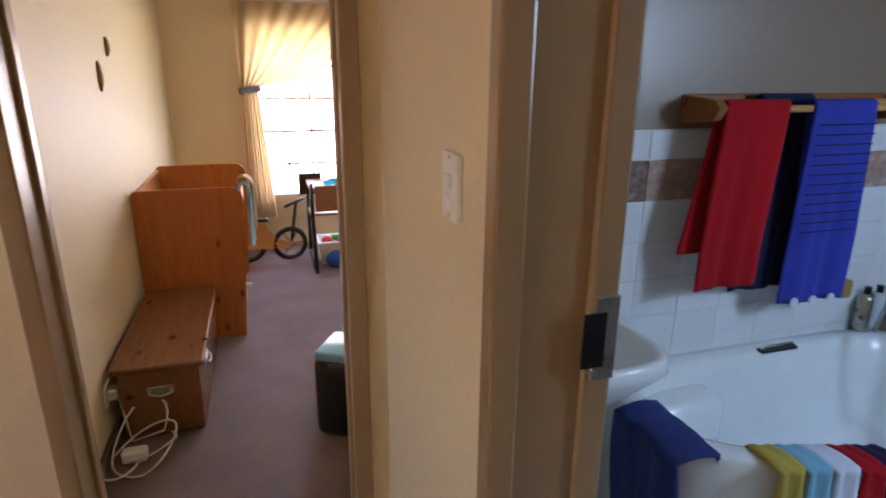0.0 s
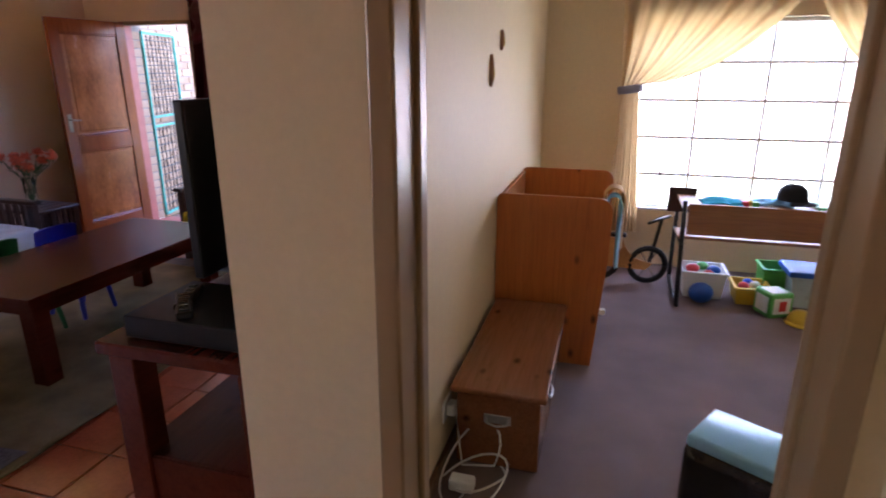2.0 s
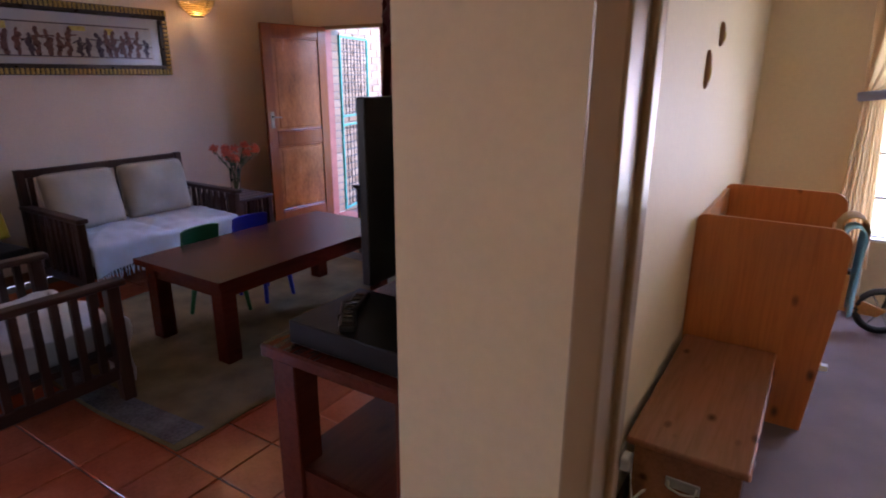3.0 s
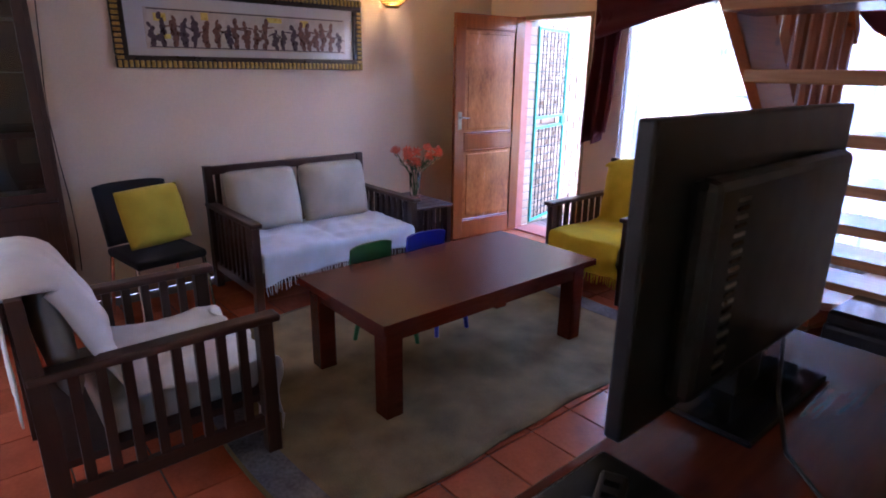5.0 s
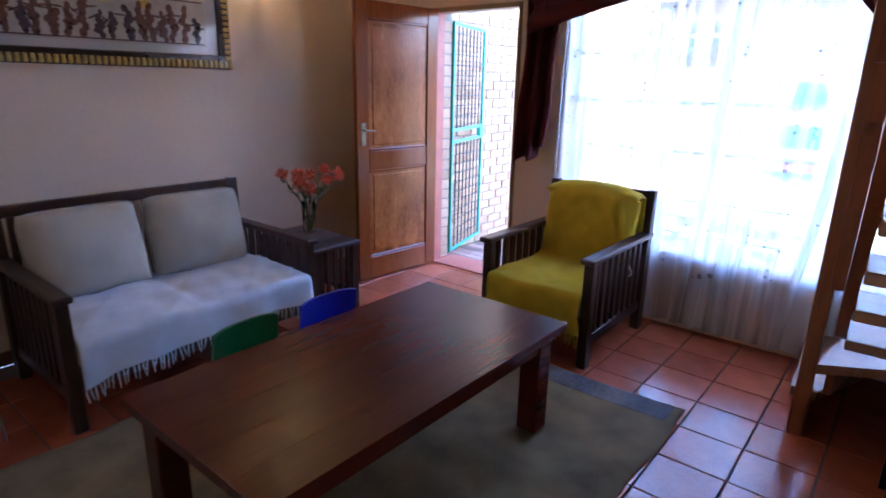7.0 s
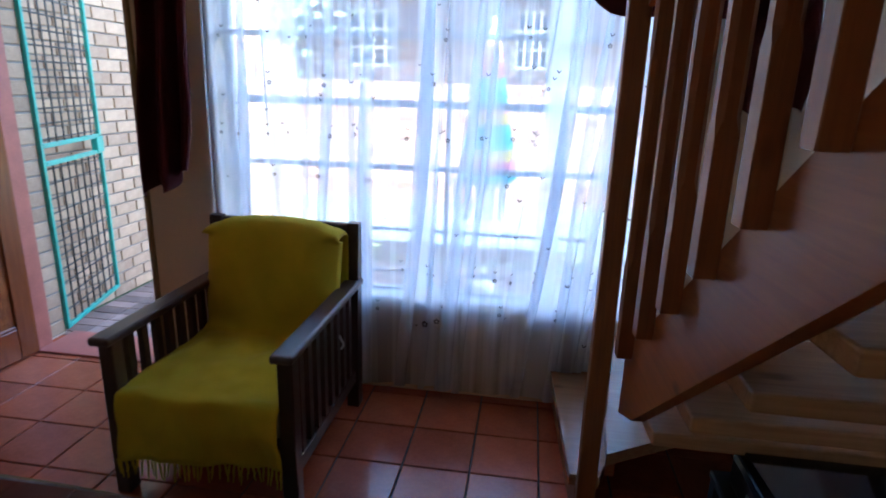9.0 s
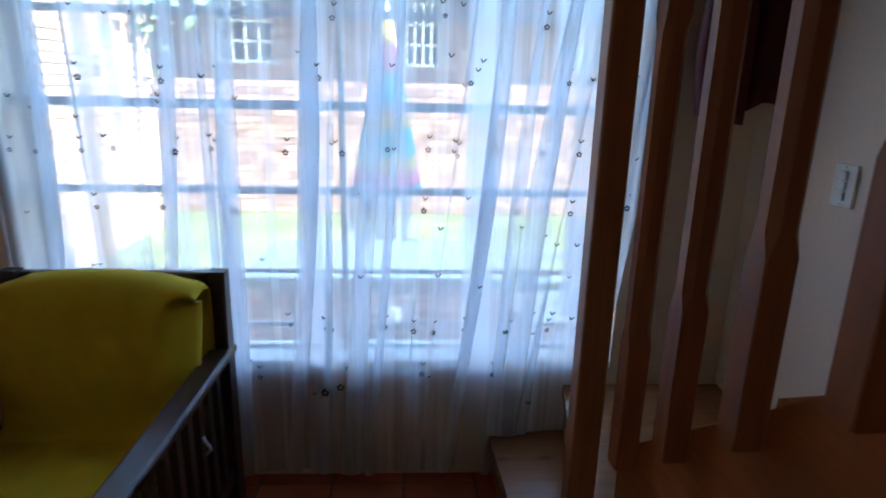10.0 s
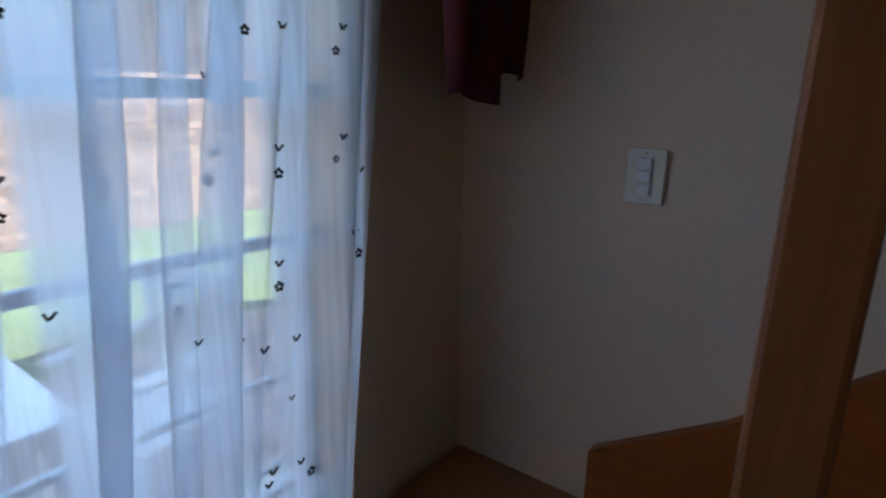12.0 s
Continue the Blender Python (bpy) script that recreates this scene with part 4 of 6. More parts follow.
LC_M = pose(-2.375, 1.00, 0, 0, 0, 0)
lchair = slat_seat("armchair", "dark wooden slatted armchair with an ivory throw near the table", "armchair", LC_M, 0.80, 0.845, "slatted armchairs")
armchair_cushions(lchair, M_CREAM)
lt = thing("throw", "ivory cotton throw with fringe over the armchair", "throw", LC_M)
fl = chair_throw(0.43, 0.014, 0.70, 0.28, True, 0.175, 0.17)
part("cloth", draped(fl, 36, 80), M_IVORY, lt, smooth=True)
fringe([Vector(fl(i / 34, 0.998)) for i in range(35)], 0.07, 0.004, lt, M_IVORY)

# coffee table
table = thing("coffee_table", "reddish dark wooden coffee table on thick square legs", "coffee table")
for i in range(5):
    w = 0.79 / 5
    part("table_board", boxed(-2.60 + i * w, -2.60 + (i + 1) * w - 0.0002, 2.245, 3.755, 0.480, 0.517, bevel=0.0006), M_TABLE, table)
for y0, y1 in ((2.30, 2.325), (3.675, 3.70)):
    part("apron", boxed(-2.50, -1.91, y0, y1, 0.40, 0.480), M_TABLE, table)
for x0, x1 in ((-2.545, -2.52), (-1.89, -1.865)):
    part("apron", boxed(x0, x1, 2.325, 3.675, 0.40, 0.480), M_TABLE, table)
for x in (-2.515, -1.905):
    for y in (2.335, 3.665):
        part("leg", boxed(x - 0.048, x + 0.048, y - 0.048, y + 0.048, 0.0125, 0.480, bevel=0.005), M_TABLE, table)

# rug
rug = thing("rug", "khaki beige woven rug with grey bands and worn edges", "rug")


def rug_f(u, v):
    x = -3.32 + 1.90 * u + 0.012 * math.sin(v * 9) + 0.006 * math.sin(v * 31)
    y = 1.66 + 2.60 * v + 0.02 * math.sin(u * 7) + 0.06 * (1 - u) * v
    return (x, y, 0.0095 + 0.003 * math.sin(u * 13 + v * 4) * math.sin(v * 17) + (0.003 if 0.02 < u < 0.98 else 0))


bm = bmesh.new()
sheet(bm, rug_f, 50, 60, thick=0.007)
part("rug_weave", bm, M_RUG, rug, smooth=True)
for y0, y1 in ((1.675, 1.83), (4.10, 4.25)):
    bm = bmesh.new()
    sheet(bm, lambda u, v: (-3.28 + 1.82 * u, y0 + (y1 - y0) * v + 0.02 * math.sin(u * 7) + (0.055 * (1 - u) if y0 > 3 else 0), 0.0152 + 0.0025 * math.sin(u * 13) * math.sin(v * 3)), 40, 4, thick=0.002)
    part("woven_band", bm, M_RUGBAND, rug)

# children's chairs


def kid_chair(label, material, m, grip):
    ob = thing("child_chair", label, "chair", m, "children's chairs at the table")
    bm = bmesh.new()

    def back(u, v):
        a = 2 * u - 1
        return (-0.02 + 0.035 * a * a * 0.6 - 0.03 * (1 - v), 0.150 * a, 0.385 + 0.212 * v - 0.012 * abs(a) ** 5 * v)

    sheet(bm, back, 14, 8, thick=0.012)
    b = part("backrest", bm, material, ob)
    if grip:
        bm = bmesh.new()
        rod(bm, (-0.030, -0.098, 0.555), (-0.030, -0.062, 0.560), 0.016, n=10)
        part("grip_hole", bm, M_BLACK, b)
    bm = bmesh.new()
    box(bm, 0.0, 0.27, -0.13, 0.13, 0.26, 0.285, bevel=0.012, seg=2)
    part("seat", bm, material, ob, smooth=True)
    for y in (-0.10, 0.10):
        bm = bmesh.new()
        rod(bm, (-0.03, y, 0.40), (0.02, y, 0.27), 0.016)
        part("back_post", bm, material, ob)
        for x, dx in ((0.03, -0.05), (0.24, 0.03)):
            bm = bmesh.new()
            rod(bm, (x, y, 0.265), (x + dx, y * 1.2, 0.014), 0.018, 0.013)
            part("leg", bm, material, ob)
    return ob


kid_chair("small dark green plastic child's chair at the table", M_KGREEN, pose(-2.66, 2.745, 0, 0, 0, 4), True)
kid_chair("small royal blue plastic child's chair at the table", M_KBLUE, pose(-2.66, 3.155, 0, 0, 0, -2), False)

# side table with vase
st = thing("side_table", "dark wooden slatted side table beside the sofa", "side table")
part("top", boxed(-4.10, -3.505, 3.74, 4.12, 0.470, 0.496, bevel=0.006), M_DARK, st)
for i in range(5):
    part("top_slat", boxed(-4.04 + i * 0.1, -3.95 + i * 0.1, 3.76, 4.10, 0.4955, 0.500, bevel=0.002), M_DARK_Y, st)
for x in (-4.06, -3.545):
    for y in (3.77, 4.09):
        part("leg", boxed(x - 0.022, x + 0.022, y - 0.022, y + 0.022, 0, 0.47), M_DARK, st)
for y in (3.77, 4.09):
    part("lower_rail", boxed(-4.038, -3.567, y - 0.012, y + 0.012, 0.12, 0.16), M_DARK, st)
for x in (-4.06, -3.545):
    part("lower_rail", boxed(x - 0.012, x + 0.012, 3.792, 4.068, 0.12, 0.16), M_DARK, st)
    for i in range(5):
        y = 3.82 + i * 0.055
        part("slat", boxed(x - 0.008, x + 0.008, y - 0.012, y + 0.012, 0.16, 0.47), M_DARK, st)
for i in range(8):
    x = -4.01 + i * 0.057
    part("slat", boxed(x - 0.012, x + 0.012, 4.083, 4.099, 0.16, 0.47), M_DARK, st)

VX, VY = -3.86, 3.985
vase = thing("vase", "clear glass vase with water on the side table", "vase")
bm = bmesh.new()
lathe(bm, [(0.0, 0.502), (0.040, 0.502), (0.043, 0.56), (0.046, 0.72), (0.043, 0.72), (0.040, 0.56), (0.036, 0.512), (0.0, 0.512)], (VX, VY, 0))
part("glass_body", bm, M_VASE, vase, smooth=True).visible_shadow = False
bm = bmesh.new()
lathe(bm, [(0.0, 0.513), (0.035, 0.513), (0.039, 0.56), (0.0405, 0.61), (0.0, 0.61)], (VX, VY, 0))
part("water", bm, M_WATER, vase, smooth=True)
bq = thing("protea_bouquet", "orange pincushion proteas standing in the vase", "flowers")
rng = random.Random(11)
HEADS = [(0.10, -0.15, 0.88), (0.07, -0.10, 0.85), (-0.02, -0.18, 0.91), (0.12, -0.07, 0.82), (0.02, -0.09, 0.91), (0.05, 0.12, 0.85), (-0.03, 0.16, 0.91), (0.10, 0.18, 0.87), (0.04, 0.22, 0.89), (0.02, 0.01, 0.90)]
for hx, hy, hz in HEADS:
    fl1 = part("stem", (lambda b: (tube(b, [(VX + hx * 0.05, VY + hy * 0.05, 0.52), (VX + hx * 0.3, VY + hy * 0.3, 0.72), (VX + hx * 0.8, VY + hy * 0.8, hz - 0.06), (VX + hx, VY + hy, hz)], 0.004), b)[1])(bmesh.new()), M_LEAF, bq)
    bm = bmesh.new()
    c = Vector((VX + hx, VY + hy, hz))
    ball(bm, c, 0.022)
    for k in range(60):
        d = Vector((rng.gauss(0, 1), rng.gauss(0, 1), rng.gauss(0.35, 0.9))).normalized()
        rod(bm, c + d * 0.012, c + d * rng.uniform(0.038, 0.054), 0.0042, 0.0022, n=4)
    part("flower_head", bm, M_PROTEA, fl1)
    bm = bmesh.new()
    for k in range(9):
        t = rng.uniform(0.35, 0.95)
        base = Vector((VX + hx * t, VY + hy * t, 0.66 + (hz - 0.70) * t))
        d = Vector((rng.gauss(0, 0.7), rng.gauss(0, 0.7), 0.7)).normalized()
        q = d.to_track_quat("Z", "Y")
        vs = [bm.verts.new(base + q @ Vector(p)) for p in ((0, 0, 0), (0.009, 0.002, 0.03), (0, 0.004, 0.07), (-0.009, 0.002, 0.03))]
        bm.faces.new(vs)
    part("leaves", bm, M_LEAF, fl1)

# black chair with cushion
bc = thing("side_chair", "black fabric chair with chrome legs against the wall", "chair", pose(-3.74, 1.86, 0, 0, 0, -82))
part("seat", boxed(-0.215, 0.215, -0.24, 0.22, 0.415, 0.47, bevel=0.022, seg=3), M_CHAIRBLK, bc, smooth=True)
bm = bmesh.new()
sheet(bm, lambda u, v: ((2 * u - 1) * (0.205 + 0.015 * v), -0.245 - 0.075 * v - 0.03 * (1 - (2 * u - 1) ** 2), 0.47 + 0.385 * v - 0.015 * abs(2 * u - 1) ** 4 * v), 14, 10, thick=0.035)
part("backrest", bm, M_CHAIRBLK, bc, smooth=True)
for x in (-0.2, 0.2):
    for y, dy in ((0.18, 0.06), (-0.2, -0.09)):
        bm = bmesh.new()
        rod(bm, (x, y, 0.42), (x * 1.1, y + dy, 0.0), 0.012)
        part("leg", bm, M_CHROME, bc)
single("cushion", pillow(0.41, 0.38, 0.16, seed=5), M_OLIVE, "olive yellow velvet cushion leaning on the black chair", "cushion", smooth=True, at=pose(-3.80, 1.88, 0.668, 18, 2, -78))

# display cabinet
cab = thing("display_cabinet", "tall dark wooden display cabinet with glazed doors", "cabinet")
CX0, CX1, CY0, CY1 = X_W + 0.02, -3.90, 0.20, 1.43
part("side_panel", boxed(CX0, CX1, CY1 - 0.025, CY1, 0, 2.1, bevel=0.003), M_DARK, cab)
part("side_panel", boxed(CX0, CX1, CY0, CY0 + 0.025, 0, 2.1, bevel=0.003), M_DARK, cab)
part("back_panel", boxed(CX0, CX0 + 0.015, CY0 + 0.025, CY1 - 0.025, 0.05, 2.08), M_DARK, cab)
part("cornice", boxed(CX0, CX1 + 0.04, CY0 - 0.03, CY1 + 0.03, 2.1, 2.15, bevel=0.012, seg=2), M_DARK_Y, cab)
for z in (0.06, 0.80, 1.15, 1.5, 1.8):
    part("shelf", boxed(CX0 + 0.015, CX1 - 0.03, CY0 + 0.025, CY1 - 0.025, z, z + 0.02), M_DARK_Y, cab)
for y0, y1 in ((CY0 + 0.025, 0.81), (0.815, CY1 - 0.025)):
    d = part("door", boxed(CX1 - 0.025, CX1, y0, y1, 0.06, 0.80, bevel=0.004), M_DARK, cab)
    part("raised_field", boxed(CX1, CX1 + 0.008, y0 + 0.08, y1 - 0.08, 0.14, 0.72, bevel=0.004), M_DARK, d)
    for a, b in ((y0, y0 + 0.05), (y1 - 0.05, y1)):
        part("door_stile", boxed(CX1 - 0.025, CX1, a, b, 0.82, 2.08, bevel=0.003), M_DARK, cab)
    p = part("glass_pane", boxed(CX1 - 0.016, CX1 - 0.012, y0 + 0.05, y1 - 0.05, 0.86, 2.04), M_GLASS, cab)
    for a, b in ((0.82, 0.86), (2.04, 2.08)):
        part("door_rail", boxed(CX1 - 0.025, CX1, y0 + 0.05, y1 - 0.05, a, b), M_DARK, cab)
bm = bmesh.new()
tube(bm, [(X_W + 0.012, 1.50 + 0.02 * math.sin(k), 2.4 - k * 0.24) for k in range(10)], 0.004)
single("wall_cable", bm, M_DARK, "thin dark cable hanging down the wall beside the cabinet", "cable")

# painting
PX, PY0, PY1, PZ0, PZ1 = X_W, 1.90, 3.77, 1.548, 2.09
pt = thing("framed_print", "long papyrus print in a black frame with gold ribs", "picture")
FW = 0.082
for y0, y1, z0, z1 in ((PY0, PY1, PZ0, PZ0 + FW), (PY0, PY1, PZ1 - FW, PZ1), (PY0, PY0 + FW, PZ0 + FW, PZ1 - FW), (PY1 - FW, PY1, PZ0 + FW, PZ1 - FW)):
    part("frame_side", boxed(PX, PX + 0.032, y0, y1, z0, z1, bevel=0.006), M_FRAMEBLK, pt)
bm = bmesh.new()
for i in range(int((PY1 - PY0) / 0.034)):
    y = PY0 + 0.008 + i * 0.034
    for z in (PZ0 + 0.004, PZ1 - 0.050):
        box(bm, PX + 0.030, PX + 0.041, y, y + 0.023, z, z + 0.046, bevel=0.005, seg=2)
for i in range(int((PZ1 - PZ0 - 0.1) / 0.034)):
    z = PZ0 + 0.056 + i * 0.034
    for y in (PY0 + 0.004, PY1 - 0.050):
        box(bm, PX + 0.030, PX + 0.041, y, y + 0.046, z, z + 0.023, bevel=0.005, seg=2)
tagged(part("gold_ribs", bm, M_GILT, pt, "gilded ribs"), kind="stuff")
part("mat_board", boxed(PX, PX + 0.014, PY0 + FW, PY1 - FW, PZ0 + FW, PZ1 - FW), M_MATBOARD, pt)
pp = part("print", boxed(PX + 0.014, PX + 0.0155, 2.10, 3.615, 1.672, 1.935), M_PAPYRUS, pt, "tan papyrus strip with brown shapes")
rng = random.Random(21)
y = 2.14
while y < 3.57:
    bm = bmesh.new()
    h = rng.uniform(0.13, 0.21)
    for k in range(6):
        t = (k + 0.5) / 6
        wide = rng.uniform(0.014, 0.026) * (1.5 - 0.8 * abs(t - 0.45) * 2)
        c = (PX + 0.0158, y + rng.uniform(-0.014, 0.014), 1.695 + h * t)
        vs = ball(bm, (0, 0, 0), 1, 0.0010, wide, h / 8, 10, 6)
        bmesh.ops.transform(bm, matrix=pose(*c, rng.uniform(-30, 30), 0, 0), verts=vs)
    for side in (-1, 1):
        if rng.random() < 0.65:
            vs = ball(bm, (0, 0, 0), 1, 0.0010, 0.0055, rng.uniform(0.025, 0.045), 8, 6)
            bmesh.ops.transform(bm, matrix=pose(PX + 0.0158, y + side * 0.032, 1.70 + h * rng.uniform(0.5, 0.75), side * rng.uniform(40, 100), 0, 0), verts=vs)
    part("painted_shape", bm, rng.choice((M_INK, M_INK, M_INKP)), pp)
    y += rng.uniform(0.05, 0.085)
for z in (1.683, 1.922):
    part("border_line", boxed(PX + 0.0152, PX + 0.0164, 2.12, 3.60, z, z + 0.008), M_INKP, pp)
for yy, zz, w, h in ((2.16, 1.85, 0.08, 0.05), (2.47, 1.87, 0.05, 0.05), (2.95, 1.88, 0.12, 0.035), (3.22, 1.86, 0.07, 0.05), (2.17, 1.74, 0.09, 0.03)):
    part("painted_shape", boxed(PX + 0.0151, PX + 0.0161, yy, yy + w, zz, zz + h), M_INKY, pp)

# wall lamp
sc = thing("wall_sconce", "gold woven bowl wall lamp, lit, above the sofa", "wall lamp")
for k in range(9):
    z = 2.06 + k * 0.017
    r = 0.05 + 0.105 * math.sin(k / 8 * math.pi / 2)
    bm = bmesh.new()
    tube(bm, [(X_W + 0.14 + r * math.cos(a * math.pi / 16), 4.01 + r * math.sin(a * math.pi / 16), z + 0.004 * math.sin(a * 3)) for a in range(33)], 0.0095, n=6)
    part("woven_ring", bm, M_GOLD, sc, smooth=True)
bm = bmesh.new()
rod(bm, (X_W, 4.01, 2.10), (X_W + 0.14, 4.01, 2.07), 0.012)
ball(bm, (X_W + 0.14, 4.01, 2.062), 0.045, sz=0.35)
part("bracket", bm, M_GOLD, sc)

# TV stand, TV and recorder
tvs = thing("tv_stand", "dark reddish wooden television stand with open shelves", "tv stand")
TX0, TX1, TY0, TY1 = -0.455, 0.045, 1.43, 2.72
part("top", boxed(TX0 - 0.02, TX1, TY0 - 0.02, TY1, 0.835, 0.875, bevel=0.006), M_TABLE, tvs)
for x0, x1 in ((TX0, TX0 + 0.085), (TX1 - 0.085, TX1)):
    for y0, y1 in ((TY0, TY0 + 0.085), (TY1 - 0.085, TY1)):
        part("leg", boxed(x0, x1, y0, y1, 0, 0.835, bevel=0.004), M_TABLE, tvs)
for z0, z1 in ((0.15, 0.19), (0.47, 0.505)):
    part("shelf", boxed(TX0 + 0.02, TX1 - 0.02, TY0 + 0.02, TY1 - 0.02, z0, z1), M_TABLE, tvs)
for z0, z1 in ((0.36, 0.50), (0.08, 0.17)):
    part("end_rail", boxed(TX0 + 0.085, TX1 - 0.085, TY0 + 0.01, TY0 + 0.04, z0, z1), M_TABLE, tvs)
    part("side_rail", boxed(TX0 + 0.01, TX0 + 0.04, TY0 + 0.085, TY1 - 0.085, z0, z1), M_TABLE, tvs)
rec = thing("dvd_player", "flat black disc player on the television stand", "dvd player")
part("body", boxed(-0.40, -0.02, 1.45, 1.74, 0.88, 0.945, bevel=0.004), M_BLACK, rec)
part("front_strip", boxed(-0.405, -0.4, 1.47, 1.72, 0.89, 0.935), M_BLACK_GLOSS, rec)
for y in (1.50, 1.69):
    for x in (-0.37, -0.06):
        part("foot", boxed(x - 0.015, x + 0.015, y - 0.015, y + 0.015, 0.875, 0.881), M_RUBBER, rec)
for i, (x, y, a) in enumerate(((-0.30, 1.60, 25), (-0.27, 1.54, 40))):
    r = thing("remote_control", "black remote control lying on the disc player", "remote", pose(x, y, 0.9455, 0, 0, a), "remotes")
    part("body", boxed(-0.022, 0.022, -0.09, 0.09, 0, 0.02, bevel=0.006, seg=2), M_BLACK, r)
    for k in range(5):
        part("button", boxed(-0.012, 0.012, -0.07 + k * 0.03, -0.058 + k * 0.03, 0.02, 0.0225), M_BLACK_GLOSS, r)
tv = thing("television", "black flat-screen television with vented back", "television", pose(-0.40, 1.79, 0))
part("screen_panel", boxed(-0.035, 0.0, 0.0, 0.92, 0.93, 1.50, bevel=0.006, seg=2), M_BLACK, tv)
part("screen", boxed(-0.0365, -0.0345, 0.03, 0.89, 0.97, 1.47), M_BLACK_GLOSS, tv)
back = part("back_housing", boxed(0.0, 0.055, 0.12, 0.80, 0.98, 1.40, bevel=0.02, seg=2), M_BLACK, tv)
for i in range(22):
    part("vent_slit", boxed(0.054, 0.0575, 0.20, 0.24, 1.02 + i * 0.016, 1.027 + i * 0.016), M_STEEL if i % 2 else M_BLACK_GLOSS, back)
part("stand_neck", boxed(-0.02, 0.03, 0.40, 0.52, 0.885, 0.96), M_BLACK, tv)
part("stand_foot", boxed(-0.09, 0.13, 0.25, 0.67, 0.875, 0.89, bevel=0.005), M_BLACK_GLOSS, tv)
bm = bmesh.new()
tube(bm, [(-0.30, 2.2, 1.05), (-0.26, 2.1, 0.98), (-0.2, 2.0, 0.93), (-0.1, 1.95, 0.89), (0.02, 2.0, 0.885)], 0.004)
single("tv_cable", bm, M_BLACK, "black cable trailing behind the television", "cable")

# ---- under the stairs ----
ps = thing("low_table", "low black table under the stairs", "table")
part("top", boxed(-0.66, -0.23, 3.68, 4.27, 0.40, 0.425, bevel=0.004), M_BLACK, ps)
for x in (-0.64, -0.26):
    for y in (3.71, 4.24):
        part("leg", boxed(x - 0.018, x + 0.018, y - 0.018, y + 0.018, 0, 0.40), M_BLACK, ps)
pr = thing("printer", "black desktop printer with silver buttons on the low table", "printer")
part("body", boxed(-0.63, -0.26, 3.74, 4.22, 0.425, 0.535, bevel=0.02, seg=2), M_BLACK, pr)
bm = bmesh.new()
prism(bm, [(3.76, 0.535), (4.21, 0.535), (4.20, 0.56), (3.80, 0.585), (3.76, 0.575)], "x", -0.62, -0.27)
part("lid", bm, M_BLACK_GLOSS, pr)
for k in range(5):
    part("button", boxed(-0.634, -0.627, 3.85 + k * 0.05, 3.88 + k * 0.05, 0.47, 0.49, bevel=0.002), M_STEEL, pr)
bk = thing("toy_basket", "yellow and black basket on the floor under the stairs", "basket")
bm = bmesh.new()
lathe(bm, [(0.0, 0.006), (0.11, 0.006), (0.14, 0.26), (0.13, 0.26), (0.10, 0.015), (0, 0.015)], (-0.50, 3.45, 0), 20)
part("tub", bm, M_TOYY, bk, smooth=True)
bm = bmesh.new()
lathe(bm, [(0.128, 0.245), (0.148, 0.245), (0.148, 0.275), (0.128, 0.275), (0.128, 0.245)], (-0.50, 3.45, 0), 20)
part("rim", bm, M_BLACK, bk)

# ---- bedroom ----
window("window_2", BX0, BX1, BZ0, BZ1, 5.40, (1.472, 1.957, 2.442), (0.762, 1.064, 1.358, 1.646), M_WHITE, "white steel bedroom window with small panes")
bm = bmesh.new()
tube(bm, [(1.25, 5.385, 0.80), (1.25, 5.34, 0.80), (1.25, 5.33, 0.76), (1.25, 5.33, 0.72)], 0.009)
single("window_latch", bm, M_BLACK_STEEL, "dark metal window latch on the bedroom window", "latch")


def peach_curtain(xa, xb, xt, s):
    """Satin curtain drawn aside: top from xa to xb, tied at xt, s is the side it hangs on."""
    def f(u, v):
        fold = 0.020 * math.sin(u * 52) + 0.012 * math.sin(u * 31 + 1.7)
        top = xa + (xb - xa) * u
        tie = xt + s * (u - 0.5) * 0.13
        zt = 1.43 + 0.05 * u
        if v > 0.5:
            k = (v - 0.5) * 2
            ease = k ** (0.95 - 0.42 * u)
            z = zt + (2.16 - zt) * k
            sag = -0.03 * u * math.sin(math.pi * k)
            return (tie + (top - tie) * ease, 5.22 - fold * (0.35 + 0.65 * k) - 0.03 * (1 - k), z + sag)
        k = 1 - 2 * v
        return (xt + s * (u - 0.5) * (0.13 + 0.11 * k) + s * 0.03 * k, 5.215 - fold * (0.4 + 0.6 * k) - 0.02 * (1 - k), zt - (zt - 0.30) * k)
    return f


for nm, xa, xb, xt, s in (("peach", 0.86, 2.13, 0.955, 1), ("peach", 2.98, 2.12, 2.90, -1)):
    c = thing("bedroom_curtain", "peach satin curtain drawn aside with a tieback", "curtain", group="bedroom curtains")
    bm = bmesh.new()
    sheet(bm, peach_curtain(xa, xb, xt, s), 90, 60)
    part("drop", bm, M_PEACH, c, smooth=True)
    bm = bmesh.new()
    lathe(bm, [(0.075, -0.03), (0.083, -0.02), (0.083, 0.02), (0.075, 0.03)], (0, 0, 0), 24)
    b = part("tieback", bm, M_BAND, c, "blue-grey cloth tieback", smooth=True)
    b.matrix_basis = pose(xt, 5.215, 1.445, 0, -8 * s, 0) @ Matrix.Diagonal((1.15, 0.62, 1, 1))
bm = bmesh.new()
rod(bm, (0.80, 5.24, 2.19), (3.05, 5.24, 2.19), 0.012)
single("curtain_rail", bm, M_WHITE, "white curtain rail above the bedroom window", "curtain rail")

# pine unit with two tall ends
un = thing("pine_unit", "varnished knotty pine changing unit against the wall", "cabinet")
UX0, UX1, UY0, UY1 = X_B + 0.004, 0.885, 3.32, 4.26


